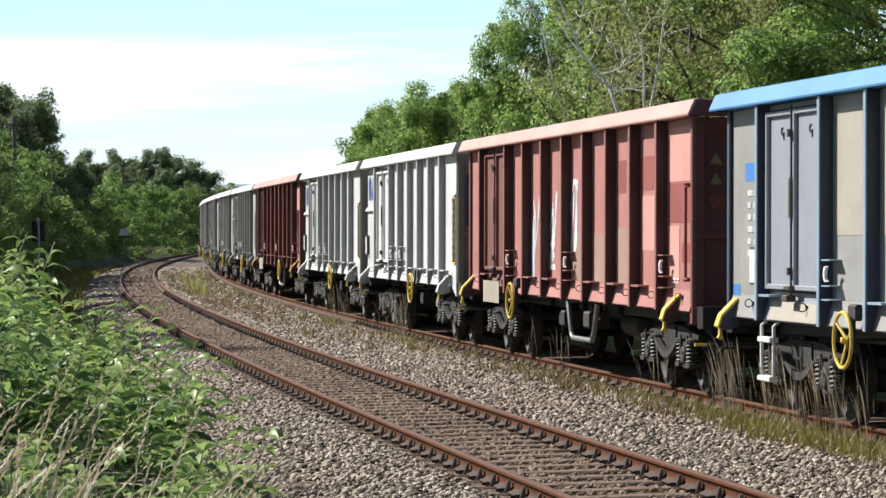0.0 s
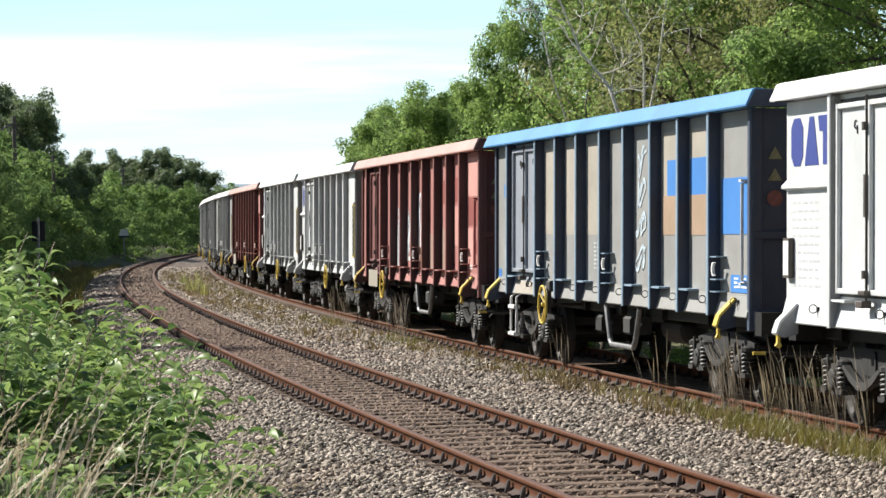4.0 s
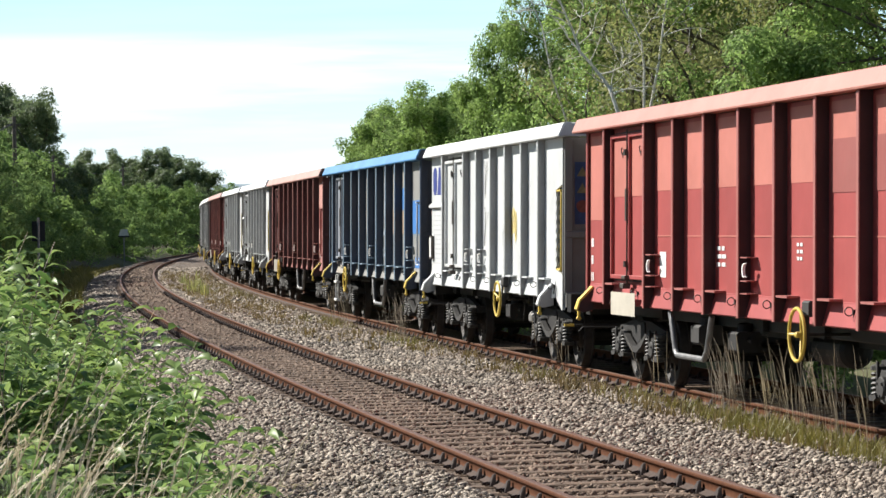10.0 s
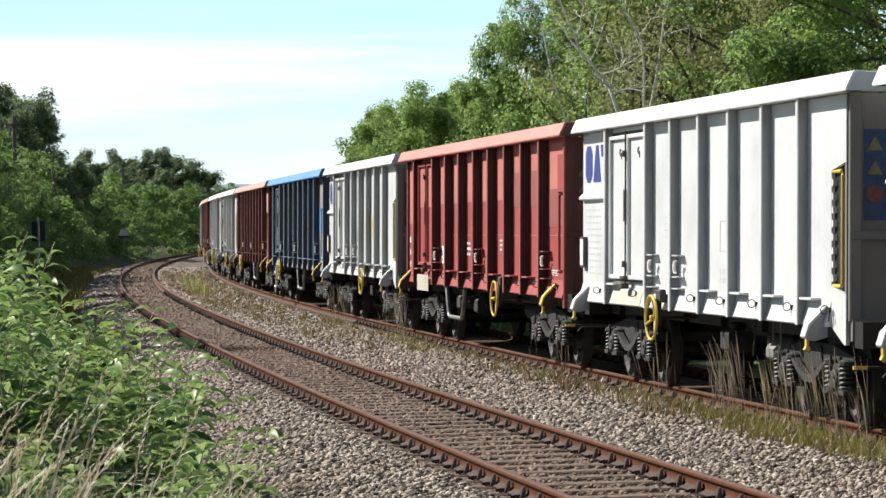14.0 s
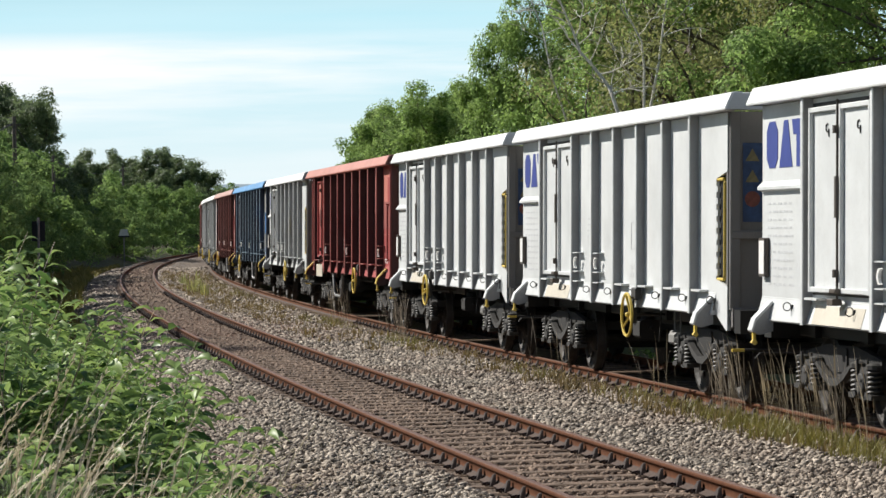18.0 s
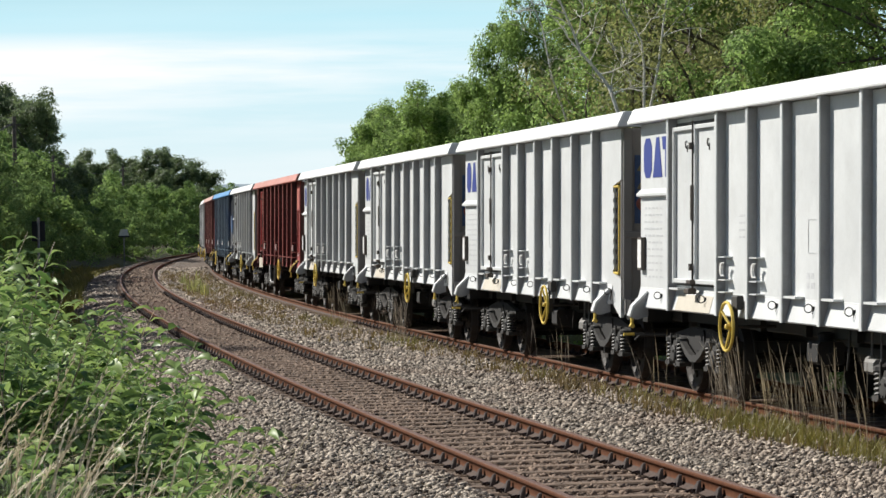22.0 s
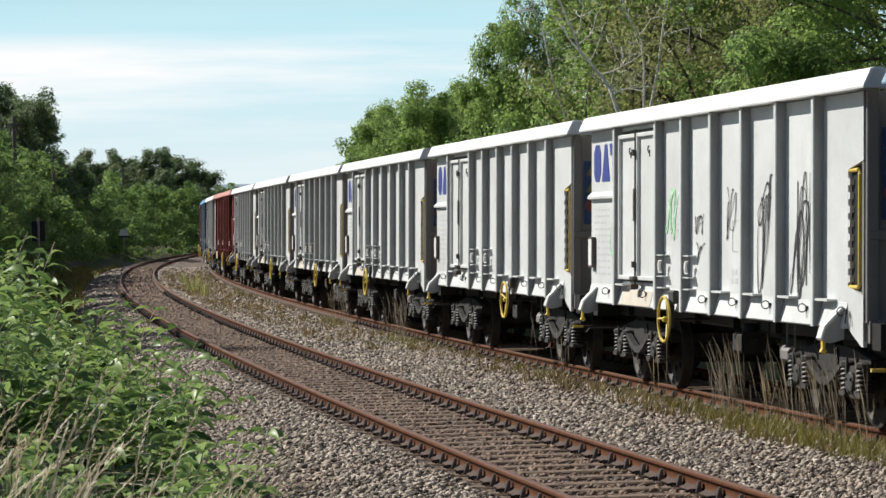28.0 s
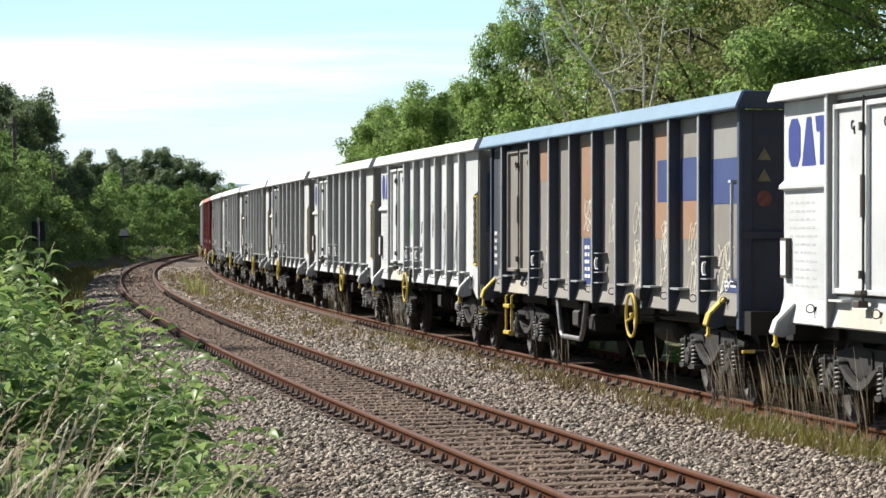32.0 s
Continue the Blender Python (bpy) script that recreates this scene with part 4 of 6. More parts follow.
def build_wagon(scheme, wheel_u, wheel_count):
    sc = SCHEMES[scheme]
    kind = sc["kind"]
    k = KINDS[kind]
    half, y = k["length"] / 2, RIBY - k["depth"]
    root = tagged(new("goods_wagon"), sc["label"], "goods wagon", "wagons of the goods train")
    ins = {0: k["head"] - k["front"], 180: k["length"] - (k["rear"] - k["front"])}
    inset = ins[180]
    panel, rib, cap = M[sc["panel"]], M[sc["rib"]], M[sc["cap"]]
    c = lambda name, make: MESH((kind, name), make)
    part("tub", c("tub", lambda: shell_mesh(half, inset)), M["black"], root)
    part("far_side_wall", c("far", lambda: far_side_mesh(kind)), panel, root)
    cp = c("coping", lambda: coping_mesh(half, 1.2, 1.395))
    part("coping", cp, cap, root)
    part("coping", cp, cap, root, at=pose(0, 0, 0, 0, 0, 180))
    ec = c("end_coping", lambda: end_coping_mesh(half, 1.395))
    for turn in (0, 180):
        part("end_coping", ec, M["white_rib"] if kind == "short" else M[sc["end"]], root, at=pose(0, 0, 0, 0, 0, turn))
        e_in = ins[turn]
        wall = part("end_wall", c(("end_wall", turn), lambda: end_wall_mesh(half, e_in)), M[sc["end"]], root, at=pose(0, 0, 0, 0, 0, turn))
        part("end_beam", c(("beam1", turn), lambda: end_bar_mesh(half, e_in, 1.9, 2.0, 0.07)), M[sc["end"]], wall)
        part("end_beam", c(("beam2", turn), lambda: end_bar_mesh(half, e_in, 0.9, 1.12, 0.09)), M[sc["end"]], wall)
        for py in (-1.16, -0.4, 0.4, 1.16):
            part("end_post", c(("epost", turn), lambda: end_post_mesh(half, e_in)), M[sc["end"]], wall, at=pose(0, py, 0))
    part("underframe", c("sole", lambda: sole_mesh(kind)), M["black"], root)
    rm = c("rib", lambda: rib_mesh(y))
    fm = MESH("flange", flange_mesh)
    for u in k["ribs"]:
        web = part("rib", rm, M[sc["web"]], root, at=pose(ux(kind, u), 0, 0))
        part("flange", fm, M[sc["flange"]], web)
    edges = [k["head"], *k["ribs"], k["rear"]]
    for i, (a, b) in enumerate(zip(edges, edges[1:])):
        hole = kind == "short" and b == k["rear"]
        pm = c(("panel", i), lambda: panel_mesh(ux(kind, a) - 0.0, ux(kind, b) + 0.0, y, hole))
        mat = panel
        if a >= k["door"][0] - 0.01 and b <= k["door"][1] + 0.01:
            mat = M[sc["end"] if scheme == "rusty_blue" else sc["door"]]
        part("side_panel", pm, mat, root)
    # corner posts of the long wagons
    if kind == "long":
        post = c("post", lambda: G().box(-0.05, 0.05, y - 0.03, y + 0.045, BOT - 0.14, TOP - 0.004, 0.01).mesh("corner_post"))
        for u in (k["head"], k["rear"]):
            part("corner_post", post, rib, root, at=pose(ux(kind, u), 0, 0))
        gb = c("grab", lambda: G().tube([(0, 0, 0), (0, 0.07, 0.02), (0, 0.07, 1.1), (0, 0, 1.12)], 0.02, 8).box(-0.05, 0.05, 0, 0.1, -0.03, 0.0).box(-0.05, 0.05, 0, 0.1, 1.12, 1.15).mesh("grab_rail"))
        part("grab_rail", gb, M["white_rib"] if scheme not in ("red", "salmon") else M["red_rib"], root, "", pose(ux(kind, k["rear"] - 0.16), y, 1.42))
    # doors
    d0, d1 = k["door"]
    hgt = 1.88 if kind == "short" else 1.9
    w = (d1 - d0 - 0.3) / 2
    # flat dark plate behind the leaves: shade of the door gaps as a colour
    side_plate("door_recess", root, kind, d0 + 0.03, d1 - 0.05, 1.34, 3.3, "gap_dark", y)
    dl = c("door", lambda: door_leaf_mesh(w, hgt))
    for u in (d0 + 0.1 + w, d0 + 0.14 + 2 * w):
        part("door", dl, M[sc["door"]], root, "", pose(ux(kind, u), y + 0.005, 1.37))
    part("lock_bar", c("lock", lambda: lock_bar_mesh(hgt)), M["lock"], root, "", pose(ux(kind, d0 + 0.12 + w), y, 1.37))
    hm = MESH("hook", hook_mesh)
    for u in (d0 + 0.1 + w * 0.55, d0 + 0.14 + w * 1.55):
        part("lashing_ring", MESH("door_hook", door_hook_mesh), M["black"], root, "", pose(ux(kind, u), y + 0.031, 1.37 + hgt - 0.22))
    for i, (a, b) in enumerate(zip(edges, edges[1:])):
        part("lashing_ring", hm, M["black"], root, "", pose(ux(kind, a + (b - a) * 0.66), y + 0.032, 1.19))
    # steps between the ribs, shelf plates at each foot
    st = c("step", lambda: step_mesh(k["depth"]))
    places = (4.18, 5.43) if kind == "short" else (3.82, 8.1, 13.67)
    for u in places:
        for z in (1.7, 1.44, 1.3):
            part("step_shelf", st, M[sc["flange"]], root, "", pose(ux(kind, u) - 0.04, RIBY - 0.01, z))
        part("crescent_grip", c("grip", lambda: grip_mesh(k["depth"])), M["bar_white"], root, "pale crescent grip", pose(ux(kind, u) - 0.04, RIBY - 0.01, 1.56))
    sh = c("shelf", lambda: G().box(-0.4, 0.0, -k["depth"], 0.0, -0.012, 0.012).mesh("foot_shelf"))
    for u in k["ribs"]:
        if u not in places:
            part("foot_shelf", sh, M[sc["flange"]], root, "", pose(ux(kind, u) - 0.055, RIBY - 0.015, 1.3))
    # lifting brackets at the ends
    jm, jf = MESH("jack", jack_mesh), MESH("jack_foot", bracket_foot_mesh)
    for u in ((0.72, 11.38) if kind == "short" else (0.55, 14.45)):
        # wedge in the dark web paint: the bracket's shaded side put into its colour
        b = part("jacking_bracket", jm, M[sc["web"]], root, "", pose(ux(kind, u), y + 0.02, 1.08))
        part("bracket_strip", MESH("jack_strip", bracket_strip_mesh), M[sc["bracket"]], b)
        part("bracket_foot", jf, M["yellow"], b, "yellow hooked bracket foot")
    # handwheel, label plates
    part("handwheel", MESH("handwheel", handwheel_mesh), M["yellow"], root, "yellow spoked handwheel", pose(ux(kind, wheel_u + 0.42), 1.45, 0.93, 0, 20 * wheel_count))
    part("wheel_shaft", MESH("shaft", lambda: G().tube([(0, -0.06, 0), (0, -0.65, 0)], 0.018, 6).mesh("wheel_shaft")), M["black"], root, "", pose(ux(kind, wheel_u + 0.42), 1.45, 0.93))
    part("wheel_bracket", MESH("wbr", wheel_bracket_mesh), M["bogie_light"], root, "", pose(ux(kind, wheel_u + 0.42), RIBY, 1.12))
    # running gear
    bm, am, sm, wm = MESH("bogie", bogie_mesh), MESH("axlebox", axlebox_mesh), MESH("spring", spring_mesh), MESH("wheelset", wheelset_mesh)
    sets = []
    for u in k["bogie"]:
        bg = part("bogie", bm, M["bogie"], root, "", pose(ux(kind, u), 0, 0))
        for x in (-0.9, 0.9):
            sets.append((part("wheelset", wm, M["wheel"], bg, "", pose(x, 0, 0.46)), x))
            for turn in (0, 180):
                part("axlebox", am, M["bogie_light"], bg, "", pose(x, 0, 0, 0, 0, turn))
            for dx in (-0.24, 0.24):
                part("spring", sm, M["spring"], bg, "", pose(x + dx, 0, 0))
        part("spring_plank", MESH("plank", brake_beam_mesh), M["bogie_light"], bg)
    co, le, ho = MESH("coupler", coupler_mesh), MESH("lever", lever_mesh), MESH("hose", hose_mesh)
    for turn in (0, 180):
        e = pose(0, 0, 0, 0, 0, turn) @ pose(half - 0.1, 0, 0)
        part("coupler", co, M["bogie"], root, "", e @ pose(0, 0, 0.9))
        part("uncoupling_lever", le, M["bogie"], root, "", e @ pose(0.06, 0, 0.66))
        part("brake_hose", ho, M["black"], root, "", e @ pose(0, 0, 0.8))
    part("lever_grip", MESH("grip", lambda: G().box(-0.02, 0.02, 1.16, 1.3, -0.02, 0.014).mesh("lever_grip")), M["yellow"], root, "", pose(-half + 0.04, 0, 0.66))
    # brake gear under the floor
    part("air_tank", MESH("tank", tank_mesh), M["black"], root, "", pose(-0.6, 0.2, 0.68))
    part("brake_valve", MESH("valve", valve_mesh), M["bogie"], root, "", pose(ux(kind, 7.0), 0.95, 0.72))
    if kind == "short":
        part("drop_valve", MESH("dropv", drop_valve_mesh), M["valve_pale"], root, "pale brake valve on two hangers", pose(ux(kind, 8.75), 1.0, 1.0))
        part("hanger_rod", MESH("rod", lambda: G().tube([(0, 0, 0), (0, 0.02, -0.3), (0.04, 0.02, -0.42)], 0.012, 6).mesh("hanger_rod")), M["bogie_light"], root, "", pose(ux(kind, 7.95), 1.0, 1.0))
    # end signs on the trailing end
    e0 = -half + inset - 0.002
    tm, dm = MESH("tri", lambda: tri_mesh(0.095)), MESH("disc", lambda: disc_mesh(0.09))
    if kind == "short":
        part("sign_board", MESH("board", lambda: G().box(-0.006, 0, -0.16, 0.26, -0.8, 0.1).mesh("sign_board")), M["sign_blue"], root, "", pose(e0 - 0.005, 0.8, 2.9))
    for i, (mesh, mat) in enumerate(((tm, "sign_yellow"), (tm, "sign_yellow"), (dm, "sign_red"))):
        part("warning_sign", mesh, M[mat], root, "", pose(e0 - 0.02, 0.95, 2.84 - 0.24 * i, 0, 0, 0))
    return root, sets


def dress_short(root, scheme, n):
    """Marks of a short white wagon: the maker's mark, print panels, label box, ladder."""
    kind = "short"
    k = KINDS[kind]
    y = RIBY - k["depth"]
    part("label_ledge", MESH("ledge", lambda: G().extrude([(0.0, 0.0), (0.06, 0.02), (0.06, 0.05), (0.0, 0.11)], 0, -1.6, 0).mesh("label_ledge")), M[SCHEMES[scheme]["panel"]], root, "", pose(ux(kind, 0.25), y, 2.42))
    part("logo_mark", MESH("logo", logo_mesh), M["logo_blue"], root, "deep blue maker's mark", pose(ux(kind, 0.42), y + 0.001, 2.67))
    part("print_panel", MESH("data", lambda: bars_mesh(0.95, 0.95, 11, 5, 0.28, 4)), M["bar_grey"], root, "", pose(ux(kind, 0.45), y + 0.001, 2.3))
    part("print_panel", MESH("data2", lambda: bars_mesh(0.45, 0.32, 4, 1, 0.3, 2)), M["bar_grey"], root, "", pose(ux(kind, 4.75), y + 0.001, 2.18))
    part("print_panel", MESH("frame2", lambda: G().box(-0.4, -0.388, 0, 0.004, -0.36, 0).box(-0.012, 0, 0, 0.004, -0.36, 0).box(-0.388, -0.012, 0, 0.004, -0.012, 0).box(-0.388, -0.012, 0, 0.004, -0.36, -0.348).mesh("print_frame")), M["bar_grey"], root, "", pose(ux(kind, 7.3), y + 0.001, 2.12))
    part("print_panel", MESH("data3", lambda: bars_mesh(0.3, 0.2, 2, 2, 0.6, 9)), M["bar_grey"], root, "", pose(ux(kind, 7.25), y + 0.001, 1.56))
    bx = part("label_box", MESH("labelbox", lambda: G().box(-0.22, 0, 0, 0.06, 0, 0.42, 0.012).mesh("label_box")), M["lock"], root, "dark steel paper holder", pose(ux(kind, 0.3), y, 1.5))
    part("paper", MESH("paper", lambda: G().box(-0.2, -0.02, 0.0605, 0.063, 0.03, 0.39).mesh("paper")), M["bar_white"], bx)
    u = k["rear"] - 0.47
    part("ladder_stile", MESH("stile", ladder_mesh), M["yellow"], root, "yellow ladder stile", pose(ux(kind, u + 0.31), y - 0.02, 1.44))
    for i in range(8):
        part("rung", MESH("rung", rung_mesh), M["white"], root, "", pose(ux(kind, u), y, 1.52 + i * 0.137))


def scrawl(root, kind, seed, u, z, w, h, mat, y, loops=2, r=0.014):
    part("sprayed_scrawl", MESH(("scrawl", seed), lambda: scrawl_mesh(seed, w, h, r, loops)), M[mat], root, "", pose(ux(kind, u), y + 0.006, z))


def frame_bars(root, kind, u, z, w, h, mat, y, rows, seed):
    part("print_panel", MESH(("fb", seed), lambda: bars_mesh(w, h, rows, 2, 0.5, seed)), M[mat], root, "", pose(ux(kind, u), y + 0.006, z))


def dress_blue(root):
    k, y = "long", RIBY - 0.155
    for u0, u1 in ((3.95, 5.15), (5.38, 6.55), (6.78, 8.0), (10.98, 12.15), (12.35, 13.55)):
        side_plate("paint_patch", root, k, u0, u1, 1.95, 3.22, "tan_light", y)
    for u0, u1, z0, z1, m in ((11.25, 12.17, 2.43, 2.87, "blue_patch"), (12.33, 13.6, 2.43, 2.87, "blue_patch"), (13.74, 15.0, 1.96, 2.6, "blue_patch"), (11.0, 12.17, 1.95, 2.43, "tan_patch"), (12.33, 13.6, 1.95, 2.43, "tan_patch"), (14.15, 14.95, 1.3, 1.5, "blue_patch")):
        p = side_plate("paint_patch", root, k, u0, u1, z0, z1, m, y + 0.003)
    frame_bars(root, k, 14.3, 1.47, 0.55, 0.14, "bar_white", y + 0.002, 3, 71)
    for i in range(4):
        scrawl(root, k, 200 + i, 9.66, 1.42 + 0.42 * i, 0.5, 0.4, "spray_ice", y + 0.003, 1, 0.03)
    side_plate("paint_patch", root, k, 0.3, 0.55, 1.15, 1.4, "blue_patch", y)
    foot_plate(root, k, 1.85, 3.5, "tan_light")
    part("label_box", MESH("labelbox", lambda: G().box(-0.22, 0, 0, 0.06, 0, 0.42, 0.012).mesh("label_box")), M["lock"], root, "dark steel paper holder", pose(ux(k, 1.1), y, 1.4))
    part("paper", MESH("paper2", lambda: G().box(-0.2, -0.02, 0.0605, 0.063, 0.03, 0.39).mesh("paper")), M["bar_white"], root, "", pose(ux(k, 1.1), y, 1.4))
    side_plate("paint_patch", root, k, 0.75, 1.4, 2.55, 2.75, "blue_patch", y)
    frame_bars(root, k, 0.85, 2.45, 0.45, 0.8, "bar_grey", y, 6, 74)
    frame_bars(root, k, 7.2, 1.85, 0.35, 0.4, "bar_grey", y, 7, 75)


def dress_step(root, mat):
    """The stirrup that hangs below the doors."""
    part("stirrup_step", MESH("stirrup", stirrup_mesh), M[mat], root, "", pose(ux("long", 1.75), 1.25, 0.4))


def dress_rusty(root):
    k, y = "long", RIBY - 0.155
    side_plate("paint_patch", root, k, 0.72, 1.57, 1.4, 3.3, "navy_end", y)
    side_plate("paint_patch", root, k, 0.27, 0.66, 1.05, 3.3, "navy_end", y)
    foot_plate(root, k, 1.85, 3.6, "tan_light")
    for i in range(5):
        frame_bars(root, k, 0.98, 2.95 - 0.27 * i, 0.38, 0.17, "bar_white", y + 0.002, 2, 310 + i)
    frame_bars(root, k, 0.36, 2.0, 0.24, 0.6, "bar_white", y + 0.002, 5, 320)
    for u0, u1, z0, z1, m in ((3.95, 5.15, 2.75, 3.24, "orange_patch"), (6.78, 8.0, 1.92, 3.26, "orange_patch"), (10.98, 12.17, 1.9, 3.24, "orange_patch"), (12.33, 13.6, 1.9, 2.36, "orange_patch"), (13.74, 15.0, 2.82, 3.2, "weather")):
        side_plate("paint_patch", root, k, u0, u1, z0, z1, m, y)
    for u0, u1, z0, z1 in ((11.17, 12.17, 2.36, 2.88), (12.33, 13.6, 2.36, 2.88), (13.74, 15.0, 2.31, 2.83), (6.95, 7.55, 1.22, 1.9), (14.25, 14.95, 1.3, 1.46)):
        side_plate("paint_patch", root, k, u0, u1, z0, z1, "deep_blue_patch", y + 0.003)
    frame_bars(root, k, 7.05, 1.8, 0.35, 0.5, "bar_white", y + 0.003, 5, 81)
    frame_bars(root, k, 14.32, 1.43, 0.5, 0.1, "bar_white", y + 0.003, 2, 82)
    for i, (u, z, w, h) in enumerate(((4.4, 1.45, 0.6, 0.75), (5.85, 1.25, 0.6, 0.9), (7.0, 1.95, 0.6, 0.5), (8.5, 1.85, 0.7, 0.55), (9.9, 1.35, 0.8, 1.05), (9.9, 1.2, 0.7, 0.7), (11.3, 1.3, 0.7, 0.75), (11.4, 1.75, 0.6, 0.4), (12.7, 1.1, 0.75, 0.95), (14.0, 1.25, 0.7, 0.6))):
        for j in range(2):
            scrawl(root, k, 90 + 2 * i + j, u, z + 0.5 * h * j, w * (0.9, 1.1)[j], 0.55 * h, "spray_pale", y + 0.004, 4 + (i + j) % 2, 0.0085)


def dress_red(root):
    k, y = "long", RIBY - 0.155
    for u0, u1 in ((3.95, 5.15), (5.38, 6.55), (6.78, 8.0), (8.22, 9.36), (9.6, 10.8), (11.0, 12.17), (12.38, 13.58)):
        side_plate("paint_patch", root, k, u0, u1, 2.5, 3.3, "red_faded", y)
    side_plate("paint_patch", root, k, 13.8, 15.0, 2.6, 3.3, "red_faded", y)
    for u0, u1 in ((1.82, 2.54), (2.78, 3.46)):
        side_plate("paint_patch", root, k, u0, u1, 2.45, 3.18, "red_faded", y + 0.036)
    side_plate("paint_patch", root, k, 0.3, 1.57, 2.15, 3.3, "red_faded", y)
    for u0, u1, z0, z1 in ((11.0, 12.17, 2.38, 2.92), (12.38, 13.58, 2.38, 2.92), (13.8, 15.0, 2.06, 2.62)):
        side_plate("paint_patch", root, k, u0, u1, z0, z1, "dark_red_patch", y + 0.003)
    side_plate("paint_patch", root, k, 14.4, 15.0, 2.62, 3.12, "red", y + 0.004)
    for u0, u1 in ((3.95, 5.15), (5.38, 6.55), (6.78, 8.0), (8.22, 9.36), (9.6, 10.8), (11.0, 12.17), (12.38, 13.58), (13.8, 15.0)):
        side_plate("seam_line", root, k, u0, u1, 1.93, 1.945, "red_faded", y + 0.003)
    side_plate("paint_patch", root, k, 4.1, 4.4, 1.42, 1.74, "bar_white", y)
    side_plate("paint_patch", root, k, 2.0, 3.3, 0.9, 1.2, "cream", RIBY - 0.03)
    for u, z, w, h, n in ((6.75, 1.82, 0.4, 0.28, 101), (9.85, 1.87, 0.22, 0.22, 102), (14.0, 1.43, 0.55, 0.1, 103), (0.35, 1.9, 0.15, 0.7, 104)):
        frame_bars(root, k, u, z, w, h, "bar_white", y, 3, n)


def dress_salmon(root, full):
    k, y = "long", RIBY - 0.155
    for u0, u1, z0, z1 in ((10.98, 11.5, 2.5, 2.93), (12.1, 13.0, 2.52, 2.95), (13.78, 14.95, 2.1, 2.58), (14.4, 14.95, 1.62, 1.85)):
        side_plate("paint_patch", root, k, u0, u1, z0, z1, "dark_red_patch", y)
    for u0, u1, z0, z1 in ((13.78, 14.95, 2.6, 3.26), (13.78, 14.3, 1.42, 2.06), (12.4, 13.56, 1.75, 2.45)):
        side_plate("paint_patch", root, k, u0, u1, z0, z1, "salmon_pink", y + 0.002)
    for u0, u1, z1 in ((8.25, 9.35, 2.0), (9.62, 10.75, 1.95), (11.05, 12.1, 2.05)):
        side_plate("paint_patch", root, k, u0, u1, 1.3, z1, "salmon_dust", y)
    side_plate("paint_patch", root, k, 1.95, 3.3, 0.85, 1.2, "tan_light", RIBY - 0.03)
    if full:
        for i, (u, z, w, h) in enumerate(((5.3, 1.25, 0.5, 1.35), (6.6, 1.4, 0.5, 1.15), (8.0, 1.35, 0.6, 1.35))):
            scrawl(root, k, 110 + i, u, z, w, h, "spray_white", y, 1, 0.045)
        frame_bars(root, k, 6.7, 1.85, 0.4, 0.5, "bar_white", y, 3, 115)
    frame_bars(root, k, 13.95, 1.42, 0.4, 0.08, "bar_white", y, 2, 116)


def dress_hoop(root, u):
    h = part("guard_hoop", MESH("hoop", lambda: u_pipe_mesh(1.9)), M["pipe"], root, "grey bent guard hoop", pose(ux("long", u), 1.2, 1.0))
    part("brake_valve", MESH("valve", valve_mesh), M["bogie_light"], root, "", pose(ux("long", u + 0.95), 1.0, 0.75))


# the train, from its head to its tail: scheme, place of the front mark along the train, place of the handwheel
TRAIN = []
_ahead = ["white", "white", "salmon", "dull", "dull", "dull", "dull", "dull", "salmon"]
_p = -88.051
for _s in _ahead:
    _p -= 13.04 if SCHEMES[_s]["kind"] == "short" else 16.36
    TRAIN.append((_s, _p, 7.4 if SCHEMES[_s]["kind"] == "short" else 10.3))
TRAIN.reverse()
TRAIN += [("salmon", -88.0, 4.4), ("blue", -71.61, 4.46), ("white", -55.47, 7.5), ("red", -42.15, 10.2), ("white", -26.15, 4.5),
          ("white", -13.17, 7.5), ("white", -0.13, 7.5), ("white", 12.6, 4.55), ("white", 25.76, 7.5), ("white", 38.72, 4.6), ("rusty_blue", 51.67, 10.35), ("white", 68.13, 4.5)]
WAGONS = []
for _n, (_s, _o, _w) in enumerate(TRAIN):
    _root, _sets = build_wagon(_s, _w, _n)
    if SCHEMES[_s]["kind"] == "short":
        dress_short(_root, _s, _n)
    elif _s == "blue":
        dress_blue(_root), dress_hoop(_root, 7.9), dress_step(_root, "bar_white")
    elif _s == "rusty_blue":
        dress_rusty(_root), dress_hoop(_root, 5.2), dress_step(_root, "yellow")
    elif _s == "red":
        dress_red(_root), dress_hoop(_root, 4.6)
    else:
        dress_salmon(_root, _n == 9), dress_hoop(_root, 7.9)
    WAGONS.append((_root, _sets, SCHEMES[_s]["kind"], _o, _n))

